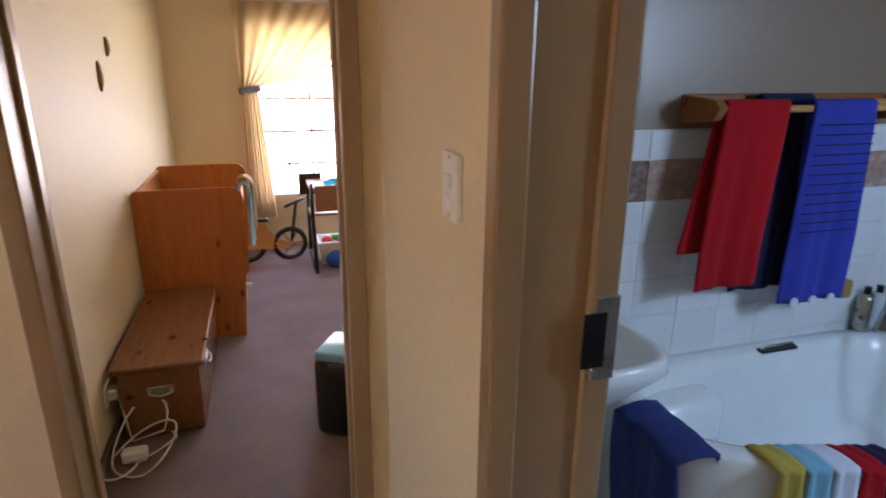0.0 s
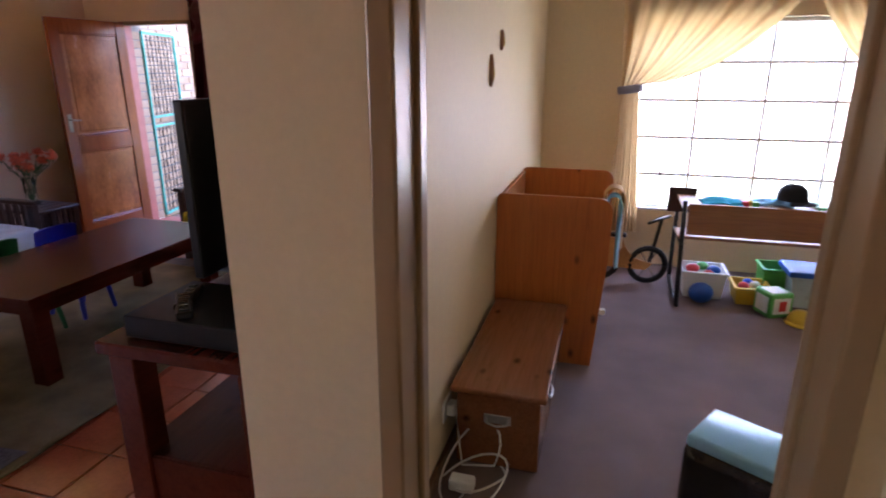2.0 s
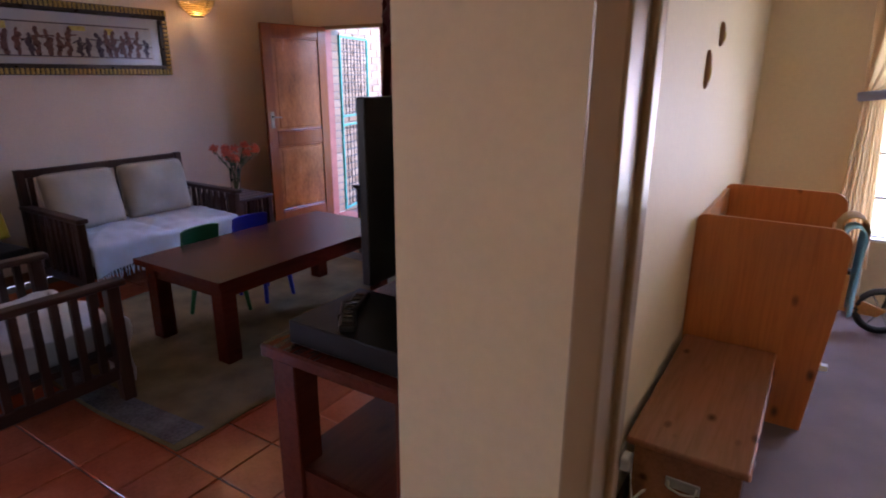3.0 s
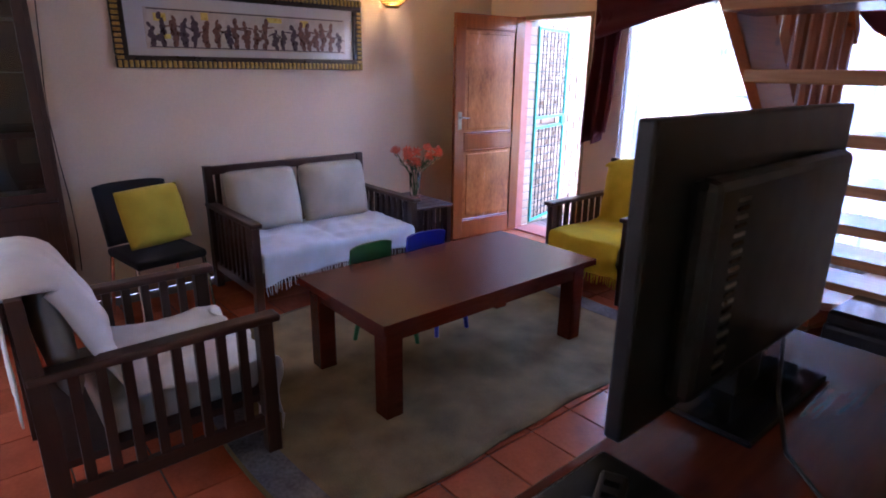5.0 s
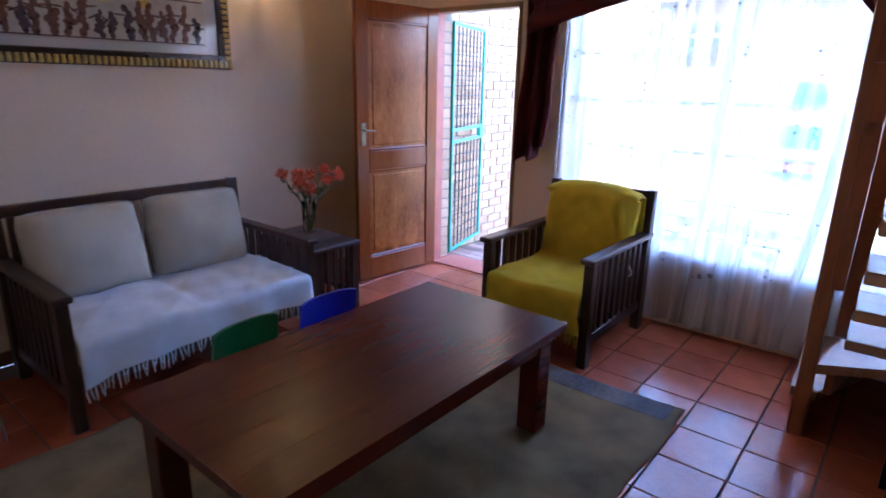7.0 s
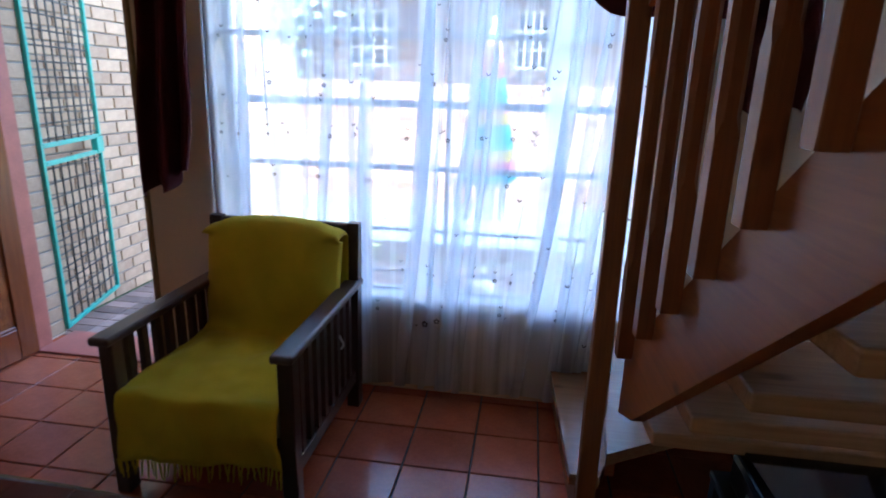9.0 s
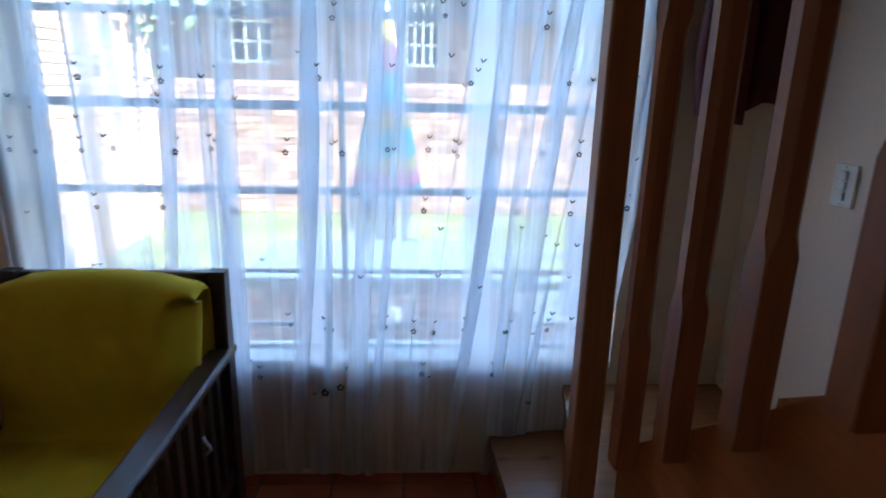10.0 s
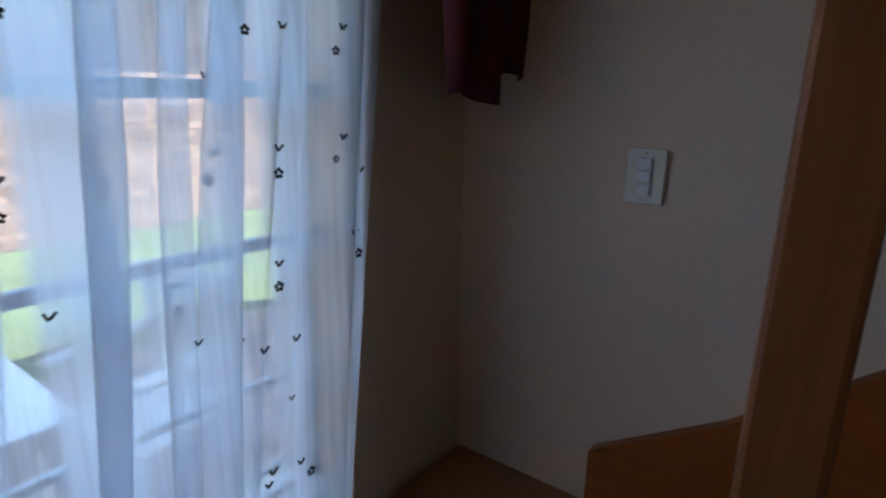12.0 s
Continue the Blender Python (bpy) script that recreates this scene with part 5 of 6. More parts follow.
def end_panel(y0, y1):
    bm = bmesh.new()
    r = 0.07
    arc = [(UX1 - r + r * math.sin(a), 0.955 - r + r * math.cos(a)) for a in [k * math.pi / 2 / 6 for k in range(7)]]
    arc2 = [(UX0 + r * 0.5 - r * 0.5 * math.cos(a), 0.955 - r * 0.5 + r * 0.5 * math.sin(a)) for a in [k * math.pi / 2 / 5 for k in range(6)]]
    prism(bm, [(UX0 + 0.005, 0.0)] + [(UX0, 0.5)] + arc2 + arc + [(UX1 - 0.005, 0.62), (UX1 - 0.055, 0.0)], "y", y0, y1)
    return bm


for y0, y1 in ((UY0, UY0 + 0.022), (UY1 - 0.022, UY1)):
    part("end_panel", end_panel(y0, y1), M_PINE, un)
part("wall_rail", boxed(UX0, UX0 + 0.022, UY0 + 0.022, UY1 - 0.022, 0.78, 0.93, bevel=0.004), M_PINE_Y, un)
for z in (0.08, 0.40, 0.72):
    part("shelf", boxed(UX0, UX1 - 0.05, UY0 + 0.022, UY1 - 0.022, z, z + 0.022, bevel=0.003), M_PINE_Y, un)
part("front_rail", boxed(UX1 - 0.05, UX1 - 0.028, UY0 + 0.022, UY1 - 0.022, 0.70, 0.80, bevel=0.004), M_PINE_Y, un)
part("back_panel", boxed(UX0, UX0 + 0.01, UY0 + 0.022, UY1 - 0.022, 0.05, 0.72), M_PINE, un)
part("latch", boxed(UX1 - 0.03, UX1 + 0.004, UY0 + 0.04, UY0 + 0.07, 0.30, 0.325), M_WHITE, un, "small white catch")


def hung_cloth(y0, y1, dz0, dz1, x, t):
    """Cloth folded over the front rail of the unit."""
    def f(u, v):
        y = y0 + (y1 - y0) * u
        s = (v - 0.35) * (dz0 + dz1)
        top = 0.905 + 0.03 * (1 - u)
        w = 0.008 * math.sin(u * 16 + v * 5)
        if abs(s) < 0.05:
            a = s / 0.05 * math.pi / 2
            return (x + t * math.sin(a), y, top + t * math.cos(a) + w * 0.3)
        return (x + math.copysign(t, s) + w, y, top - (abs(s) - 0.05))
    return f


single("cloth_drape", draped(hung_cloth(3.325, 3.60, 0.16, 0.46, 0.890, 0.036), 16, 40), M_SKYCLOTH, "light blue cloth hung over the pine unit", "cloth", smooth=True)
single("cloth_drape", draped(hung_cloth(3.46, 3.78, 0.16, 0.36, 0.890, 0.052), 16, 40), M_TAN, "tan brown garment hung over the pine unit", "cloth", smooth=True)

# pine chest
ch = thing("pine_chest", "low pine blanket chest with a steel drop handle", "chest")
HX0, HX1, HY0, HY1 = 0.325, 0.665, 2.31, 3.28
part("box", boxed(HX0, HX1, HY0, HY1, 0.012, 0.345, bevel=0.004), M_CHEST, ch)
part("plinth", boxed(HX0 + 0.012, HX1 - 0.012, HY0 + 0.012, HY1 - 0.012, 0, 0.012), M_DARK, ch)
part("lid", boxed(HX0 - 0.025, HX1 + 0.025, HY0 - 0.03, HY1, 0.345, 0.374, bevel=0.010, seg=3), M_CHEST, ch)
for nm, m in (("end", pose(0.495, HY0, 0.235)), ("front", pose(HX1, 2.60, 0.235, 0, 0, 90))):
    hb = part("handle_plate", boxed(-0.055, 0.055, -0.004, 0.001, -0.02, 0.02, bevel=0.002), M_STEEL, ch, "steel drop handle", at=m)
    bm = bmesh.new()
    tube(bm, [(-0.045, -0.006, 0.008), (-0.042, -0.018, -0.012), (0, -0.022, -0.02), (0.042, -0.018, -0.012), (0.045, -0.006, 0.008)], 0.004)
    part("bail", bm, M_STEEL, hb, smooth=True)

# wall ornaments
for y, z, h in ((3.07, 1.585, 0.15), (3.315, 1.73, 0.10)):
    o = thing("wall_ornament", "small carved brown wooden mask on the bedroom wall", "ornament", pose(X_B, y, z), "wall ornaments")
    bm = bmesh.new()
    ball(bm, (0.006, 0, 0), 0.5, 0.03, 0.030, h, 14, 12)
    part("carving", bm, M_DESK, o, smooth=True)
    part("inlay", (lambda b: (ball(b, (0.016, 0, -h * 0.08), 0.5, 0.016, 0.014, h * 0.5, 10, 8), b)[1])(bmesh.new()), M_GOLD, o, smooth=True)

# socket, cable and plug
so = thing("wall_socket", "white plastic wall socket with a plug near the floor", "socket", pose(X_B, 2.32, 0.25, 0, 0, -90))
part("plate", boxed(-0.058, 0.058, 0, 0.010, -0.045, 0.045, bevel=0.003), M_PLASTIC, so)
part("plug", boxed(-0.03, 0.03, 0.010, 0.045, -0.025, 0.025, bevel=0.006), M_WHITE, so)
ex = thing("extension_lead", "coiled white extension lead with a multiplug on the carpet", "extension lead")
rng = random.Random(3)
pts = [(0.32, 2.32, 0.24), (0.335, 2.31, 0.12), (0.36, 2.27, 0.02)]
for k in range(80):
    a = k * 0.26
    loop = k * 0.26 / (2 * math.pi)
    r = 0.105 + 0.05 * math.sin(loop * 2.1) + 0.012 * math.sin(k * 0.5)
    rise = 0.055 + 0.05 * math.sin(loop * 1.7 + 1)
    pts.append((0.40 + 0.05 * math.sin(loop * 2.6) + r * 1.0 * math.cos(a), 2.16 + 0.05 * math.cos(loop * 1.9) + r * math.sin(a), 0.012 + max(0, rise * (1 + math.sin(a + loop)) - 0.02)))
bm = bmesh.new()
tube(bm, pts, 0.0045)
part("cord", bm, M_CABLE, ex, smooth=True)
part("multiplug", boxed(0.34, 0.44, 2.12, 2.18, 0.004, 0.055, bevel=0.01, seg=2), M_WHITE, ex, "white plastic multiplug")

# black stool
am = thing("black_ottoman", "black vinyl ottoman with a pale blue top on the carpet", "ottoman", pose(1.385, 2.115, 0, 0, 0, -30))
part("body", boxed(-0.20, 0.20, -0.125, 0.125, 0.0, 0.40, bevel=0.05, seg=4), M_LEATHER, am, smooth=True)
part("top_pad", boxed(-0.185, 0.185, -0.115, 0.115, 0.385, 0.432, bevel=0.012, seg=3), M_PALEBLUE, am, "pale blue vinyl top", smooth=True)

# school desk
dk = thing("school_desk", "old school bench desk with black steel frame and planks", "desk")
for x in (1.375, 2.44):
    bm = bmesh.new()
    tube(bm, [(x, 4.375, 0.012), (x, 4.42, 0.20), (x, 4.50, 0.47), (x, 4.54, 0.72)], 0.016, n=8)
    part("steel_leg", bm, M_BLACK_STEEL, dk, smooth=True)
    bm = bmesh.new()
    tube(bm, [(x, 4.36, 0.014), (x, 4.62, 0.014), (x, 5.02, 0.014)], 0.016, n=8)
    part("steel_runner", bm, M_BLACK_STEEL, dk, smooth=True)
    bm = bmesh.new()
    tube(bm, [(x, 5.00, 0.014), (x, 4.98, 0.40), (x, 4.96, 0.66)], 0.016, n=8)
    part("steel_leg", bm, M_BLACK_STEEL, dk, smooth=True)
    bm = bmesh.new()
    tube(bm, [(x, 4.46, 0.42), (x, 4.98, 0.42)], 0.014, n=8)
    part("steel_brace", bm, M_BLACK_STEEL, dk, smooth=True)
part("front_plank", boxed(1.40, 2.46, 4.505, 4.527, 0.490, 0.708, bevel=0.004), M_DESK, dk)
part("desk_top", boxed(1.36, 2.47, 4.53, 4.94, 0.665, 0.69, bevel=0.004), M_DESK, dk)
part("bench_plank", boxed(1.36, 2.47, 4.60, 4.85, 0.43, 0.452, bevel=0.004), M_DESK, dk, "pale worn bench plank")
part("rear_plank", boxed(1.30, 1.50, 4.945, 4.965, 0.55, 0.74, bevel=0.004), M_DARK, dk)


def rumpled(x, y, z, rx, ry, h, seed):
    """A crumpled cloth heap."""
    bm = bmesh.new()
    noise_v = Vector((seed, seed * 0.7, 0))

    def f(u, v):
        a, b = 2 * u - 1, 2 * v - 1
        e = max(0, 1 - (a * a + b * b) / 1.6)
        nn = noise.noise(Vector((a * 2.2, b * 2.2, 0)) + noise_v)
        return (x + rx * a * (1 + 0.15 * nn), y + ry * b * (1 + 0.15 * nn), z + 0.004 + h * e * (0.65 + 0.5 * nn))

    sheet(bm, f, 20, 16, thick=0.004)
    return bm


single("crumpled_cloth", rumpled(1.63, 4.68, 0.69, 0.14, 0.10, 0.05, 1), M_CYAN, "crumpled turquoise cloth lying on the school desk", "cloth", smooth=True)
single("crumpled_cloth", rumpled(1.95, 4.72, 0.69, 0.13, 0.09, 0.055, 4), M_SKYCLOTH, "crumpled light blue cloth lying on the school desk", "cloth", smooth=True)
cp = thing("cap", "black fabric cap lying on the school desk", "cap")
bm = bmesh.new()
lathe(bm, [(0.095, 0.0), (0.098, 0.03), (0.085, 0.075), (0.05, 0.105), (0.0, 0.112)], (2.06, 4.66, 0.742), 20)
part("crown", bm, M_CHAIRBLK, cp, smooth=True)
bm = bmesh.new()
sheet(bm, lambda u, v: (2.06 + (0.09 + 0.07 * v) * math.cos(-1.9 + 1.5 * u), 4.66 + (0.09 + 0.07 * v) * math.sin(-1.9 + 1.5 * u), 0.745 - 0.012 * v), 14, 4, thick=0.004)
part("peak", bm, M_CHAIRBLK, cp, smooth=True)
for i, (x, y, m) in enumerate(((1.77, 4.62, M_TOYR), (1.80, 4.66, M_TOYY), (1.83, 4.61, M_TOYG))):
    single("toy_block", boxed(x - 0.02, x + 0.02, y - 0.02, y + 0.02, 0.69, 0.725, bevel=0.004), m, "small plastic toy block on the school desk", "toy", "toy blocks")
single("tray", boxed(2.20, 2.45, 4.56, 4.80, 0.69, 0.72, bevel=0.008), M_TOYG, "flat green plastic tray on the school desk", "tray")


def tub(name, label, x0, x1, y0, y1, h, material, category="box"):
    """An open tapered plastic box."""
    bm = bmesh.new()
    cx, cy = (x0 + x1) / 2, (y0 + y1) / 2

    def ring(k, z, ins):
        return [bm.verts.new((cx + sx * ((x1 - x0) / 2 * k - ins), cy + sy * ((y1 - y0) / 2 * k - ins), z)) for sx, sy in ((-1, -1), (1, -1), (1, 1), (-1, 1))]

    rs = [ring(0.84, 0.0, 0), ring(1.0, h, 0), ring(1.0, h, 0.008), ring(0.84, 0.008, 0.006)]
    for a, b in zip(rs, rs[1:]):
        for k in range(4):
            bm.faces.new((a[k], a[(k + 1) % 4], b[(k + 1) % 4], b[k]))
    bm.faces.new(rs[0])
    bm.faces.new(rs[-1])
    ob = thing(name, label, category)
    part("tub", bm, material, ob)
    bm = bmesh.new()
    w = 0.012
    for a, b, c, d in ((x0 - w, x1 + w, y0 - w, y0), (x0 - w, x1 + w, y1, y1 + w), (x0 - w, x0, y0, y1), (x1, x1 + w, y0, y1)):
        box(bm, a, b, c, d, h - 0.015, h, bevel=0.002)
    part("rim", bm, material, ob)
    return ob


tub("toy_crate", "white plastic crate full of toys under the desk", 1.42, 1.72, 4.58, 4.84, 0.20, M_WHITE)
tub("toy_tray", "yellow plastic tray of toys under the desk", 1.77, 2.00, 4.52, 4.76, 0.13, M_TOYY)
tub("toy_bin", "green plastic bin behind the toys", 1.98, 2.16, 4.72, 4.95, 0.22, M_TOYG)
lb = tub("storage_box", "milky storage box with a blue lid under the desk", 2.12, 2.40, 4.56, 4.80, 0.23, M_CLEAR)
part("lid", boxed(2.09, 2.43, 4.53, 4.83, 0.23, 0.27, bevel=0.01, seg=2), M_TOYB, lb, "blue plastic lid")
for i, (x, y, z, r, m) in enumerate(((1.50, 4.70, 0.19, 0.05, M_TOYR), (1.57, 4.74, 0.20, 0.045, M_TOYG), (1.64, 4.68, 0.19, 0.05, M_TOYB), (1.60, 4.62, 0.18, 0.04, M_TOYR), (1.84, 4.62, 0.115, 0.04, M_TOYR), (1.92, 4.66, 0.115, 0.038, M_WHITE), (1.88, 4.70, 0.12, 0.035, M_TOYB), (1.95, 4.60, 0.11, 0.03, M_TOYG))):
    bm = bmesh.new()
    ball(bm, (x, y, z), r, 1, 0.8, 0.7)
    single("toy", bm, m, "small coloured plastic toy in a box", "toy", "toys in the boxes", smooth=True)
bm = bmesh.new()
ball(bm, (1.545, 4.50, 0.075), 0.075, 1.15, 0.9, 1)
single("toy_ball", bm, M_TOYB, "dark blue rubber ball on the carpet by the crate", "ball", smooth=True)
cu = thing("activity_cube", "green and white activity cube toy on the carpet", "toy", pose(1.99, 4.42, 0, 0, 0, 24))
part("block", boxed(-0.085, 0.085, -0.085, 0.085, 0, 0.17, bevel=0.012, seg=2), M_TOYG, cu)
for m, x, y, z in ((M_WHITE, 0, -0.086, 0.085), (M_WHITE, -0.086, 0, 0.085)):
    part("face_panel", boxed(*((-0.06, 0.06, -0.0875, -0.0845) if y else (-0.0875, -0.0845, -0.06, 0.06)), 0.03, 0.14), m, cu)
part("face_panel", boxed(-0.06, 0.06, -0.06, 0.06, 0.1685, 0.172), M_WHITE, cu)
part("red_tile", boxed(-0.02, 0.03, -0.0895, -0.087, 0.05, 0.12), M_TOYR, cu)
hh = thing("toy_helmet", "yellow plastic toy helmet on the carpet", "toy")
bm = bmesh.new()
lathe(bm, [(0.075, 0.0), (0.078, 0.02), (0.065, 0.055), (0.035, 0.08), (0.0, 0.085)], (2.13, 4.30, 0.002), 18)
part("shell", bm, M_TOYY, hh, smooth=True)
bm = bmesh.new()
lathe(bm, [(0.07, 0.0), (0.105, 0.0), (0.105, 0.006), (0.075, 0.012)], (2.14, 4.285, 0.002), 18)
part("brim", bm, M_TOYY, hh, smooth=True)
bm = bmesh.new()
ball(bm, (2.36, 4.62, 0.06), 0.06)
single("toy_ball", bm, M_TOYY, "yellow plastic ball on the carpet under the desk", "ball", smooth=True)

# balance bike
bi = thing("balance_bike", "plywood balance bike with black tyres by the window", "balance bike")


def wheel(x, y, r):
    bm = bmesh.new()
    pts = [(x + r * math.cos(k * math.pi / 14), y + 0.15 * r * math.cos(k * math.pi / 14), r + 0.024 + r * math.sin(k * math.pi / 14)) for k in range(29)]
    tube(bm, pts, 0.022, n=8)
    w = part("tyre", bm, M_RUBBER, bi, smooth=True)
    for k in range(6):
        a = k * math.pi / 3
        bm = bmesh.new()
        rod(bm, (x, y, r + 0.024), (x + r * 0.92 * math.cos(a), y + 0.138 * r * math.cos(a), r + 0.024 + r * 0.92 * math.sin(a)), 0.006, n=6)
        part("spoke", bm, M_CHROME, w)


wheel(1.19, 4.80, 0.13)
wheel(0.84, 4.81, 0.13)
bm = bmesh.new()
prism(bm, [(0.84, 0.36), (0.84, 0.13), (1.17, 0.12), (1.22, 0.17), (1.08, 0.21), (1.01, 0.30), (0.99, 0.36)], "y", 4.765, 4.777)
part("frame", bm, M_PLY, bi)
bm = bmesh.new()
rod(bm, (1.20, 4.81, 0.16), (1.26, 4.82, 0.52), 0.014)
part("fork", bm, M_BLACK_STEEL, bi)
bm = bmesh.new()
tube(bm, [(1.16, 4.72, 0.50), (1.25, 4.80, 0.52), (1.33, 4.92, 0.52)], 0.012)
part("handlebar", bm, M_BLACK_STEEL, bi, smooth=True)
part("saddle", boxed(0.86, 1.02, 4.77, 4.85, 0.36, 0.39, bevel=0.014, seg=2), M_BLACK, bi)

# ---- bathroom ----
YB = 1.46
bath = thing("bathtub", "white acrylic corner bathtub with moulded seat and grips", "bathtub")


def tub_outline(k, ins):
    """Outer edge of the tub in plan: back along the wall, front slanting."""
    cx, cy = 2.87, 1.15
    a = 2 * math.pi * k / 72
    c, s = math.cos(a), math.sin(a)
    rx, ry = 0.74 - ins, max(0.03, 0.305 - ins * 0.85)
    e = 0.42
    x = cx + rx * math.copysign(abs(c) ** e, c)
    y = cy + ry * math.copysign(abs(s) ** e, s)
    if s < 0:
        y += -(0.295 - ins * 0.25) * (x - 2.13) * abs(s) ** 0.5
    return x, min(y, YB - 0.004)


bm = bmesh.new()
levels = [(0.0, 0.03), (0.0, 0.52), (0.0, 0.545), (0.012, 0.555), (0.075, 0.556), (0.10, 0.545), (0.115, 0.49), (0.145, 0.34), (0.18, 0.20), (0.24, 0.135), (0.36, 0.115)]
rings = []
for ins, z in levels:
    ring = []
    for k in range(72):
        x, y = tub_outline(k, ins)
        ledge = 0.34 + 0.03 * math.sin(x * 9) if ins > 0.15 and x < 2.60 else 0
        ring.append(bm.verts.new((x, y, max(z, ledge))))
    rings.append(ring)
for a, b in zip(rings, rings[1:]):
    for k in range(72):
        bm.faces.new((a[k], a[(k + 1) % 72], b[(k + 1) % 72], b[k]))
bm.faces.new(rings[-1])
part("shell", bm, M_ACRYL, bath, smooth=True)
part("moulded_seat", boxed(2.24, 2.62, 1.22, 1.40, 0.20, 0.47, bevel=0.05, seg=4), M_ACRYL, bath, smooth=True)
bm = bmesh.new()
box(bm, 2.88, 3.06, 1.352, 1.388, 0.548, 0.561, bevel=0.003)
grip = part("grip", bm, M_BLACK_STEEL, bath, "dark recessed grip")
bm = bmesh.new()
tube(bm, [(2.885, 1.37, 0.560), (2.90, 1.37, 0.572), (3.04, 1.37, 0.572), (3.055, 1.37, 0.560)], 0.006, n=8)
part("grip_bar", bm, M_CHROME, grip, "chrome bar", smooth=True)
bm = bmesh.new()
tube(bm, [(3.48, 1.36, 0.57), (3.44, 1.30, 0.75), (3.36, 1.22, 0.72), (3.33, 1.14, 0.55), (3.36, 1.06, 0.42), (3.42, 1.0, 0.35)], 0.009, n=8)
single("shower_hose", bm, M_CHROME, "chrome shower hose looping into the bathtub", "shower hose", smooth=True)
sh = thing("washbasin", "white ceramic washbasin on a pedestal beside the bath", "washbasin")
bm = bmesh.new()
prof = [(1.0, 0.60), (1.02, 0.72), (1.0, 0.765), (0.95, 0.775), (0.86, 0.772), (0.80, 0.74), (0.62, 0.66), (0.25, 0.635)]
rings = []
for k, z in prof:
    ring = []
    for i in range(40):
        a = 2 * math.pi * i / 40
        c, s = math.cos(a), math.sin(a)
        kk = k if z > 0.61 else 0.55
        ring.append(bm.verts.new((1.965 + 0.265 * kk * math.copysign(abs(c) ** 0.55, c), min(1.245 + 0.205 * kk * math.copysign(abs(s) ** 0.55, s), YB - 0.013), z)))
    rings.append(ring)
for a, b in zip(rings, rings[1:]):
    for k in range(40):
        bm.faces.new((a[k], a[(k + 1) % 40], b[(k + 1) % 40], b[k]))
bm.faces.new(rings[-1])
part("bowl", bm, M_ACRYL, sh, smooth=True)
bm = bmesh.new()
lathe(bm, [(0.0, 0.001), (0.11, 0.001), (0.085, 0.08), (0.07, 0.45), (0.10, 0.63), (0, 0.63)], (1.965, 1.28, 0), 20)
part("pedestal", bm, M_ACRYL, sh, smooth=True)
for i, (x, m) in enumerate(((3.46, M_STEEL), (3.53, M_CLEAR))):
    b = thing("shampoo_bottle", "tall grey bottle standing on the bath rim", "bottle", group="bottles on the bath")
    bm = bmesh.new()
    lathe(bm, [(0, 0), (0.028, 0), (0.030, 0.02), (0.030, 0.15), (0.018, 0.17), (0.0, 0.17)], (x, 1.41, 0.557), 16)
    part("flask", bm, m, b, smooth=True)
    bm = bmesh.new()
    lathe(bm, [(0.014, 0.17), (0.014, 0.20), (0.0, 0.20)], (x, 1.41, 0.557), 12)
    part("cap", bm, M_BLACK, b)
bs = single("sponge", boxed(3.30, 3.36, 1.40, 1.445, 0.72, 0.80, bevel=0.012, seg=2), M_TAN, "brown bath sponge hanging by the towels", "sponge")

rail = thing("towel_rail", "wooden double towel rail on the bathroom wall", "towel rail")
for x in (2.45, 3.36):
    bm = bmesh.new()
    prism(bm, [(YB, 1.46), (YB, 1.555), (YB - 0.15, 1.545), (YB - 0.175, 1.52), (YB - 0.15, 1.48)], "x", x - 0.016, x + 0.016)
    part("bracket", bm, M_NEWEL, rail)
for y, z in ((YB - 0.06, 1.53), (YB - 0.145, 1.515)):
    bm = bmesh.new()
    rod(bm, (2.44, y, z), (3.37, y, z), 0.012)
    part("rail", bm, M_PLY, rail)
part("back_board", boxed(2.42, 3.39, YB - 0.016, YB, 1.515, 1.56, bevel=0.005), M_NEWEL, rail)


def towel(x0, x1, y, ztop, zf, zb, skew=0.0, seed=0):
    """Towel folded over a bar, hanging zf in front and zb behind."""
    def f(u, v):
        tot = (ztop - zf) + (ztop - zb)
        s = v * tot - (ztop - zb)
        w = 0.009 * math.sin(u * 9 + seed) + 0.005 * math.sin(u * 21 + seed * 2)
        x = x0 + (x1 - x0) * u
        if abs(s) < 0.03:
            a = s / 0.03 * math.pi / 2
            return (x, y - 0.020 * math.sin(a), ztop + 0.018 * math.cos(a))
        k = min(1, (abs(s) - 0.03) / 0.5)
        return (x + skew * k * (0.5 if s > 0 else 1.6) + 0.02 * (u - 0.5) * k, y - math.copysign(0.020, s) - (w * k if s > 0 else -w * 0.3), ztop - (abs(s) - 0.03))
    return f


single("towel", draped(towel(2.475, 2.735, YB - 0.145, 1.53, 0.86, 0.99, -0.05, 1), 22, 60, 0.008), M_RED, "red bath towel folded over the rail", "towel", smooth=True)
single("towel", draped(towel(2.70, 2.93, YB - 0.06, 1.545, 0.80, 0.85, -0.02, 3), 18, 60, 0.008), M_NAVY, "dark navy towel hanging behind the red one", "towel", smooth=True)
bt = thing("towel", "royal blue striped towel with embroidered hem on the rail", "towel")
part("cloth", draped(towel(2.845, 3.125, YB - 0.145, 1.53, 0.76, 0.9, 0.03, 5), 22, 60, 0.008), M_BLUE, bt, smooth=True)
for k in range(12):
    z = 1.46 - k * 0.035
    part("stripe", boxed(2.85, 3.12, YB - 0.182, YB - 0.1805, z, z + 0.004), M_NAVY, bt)
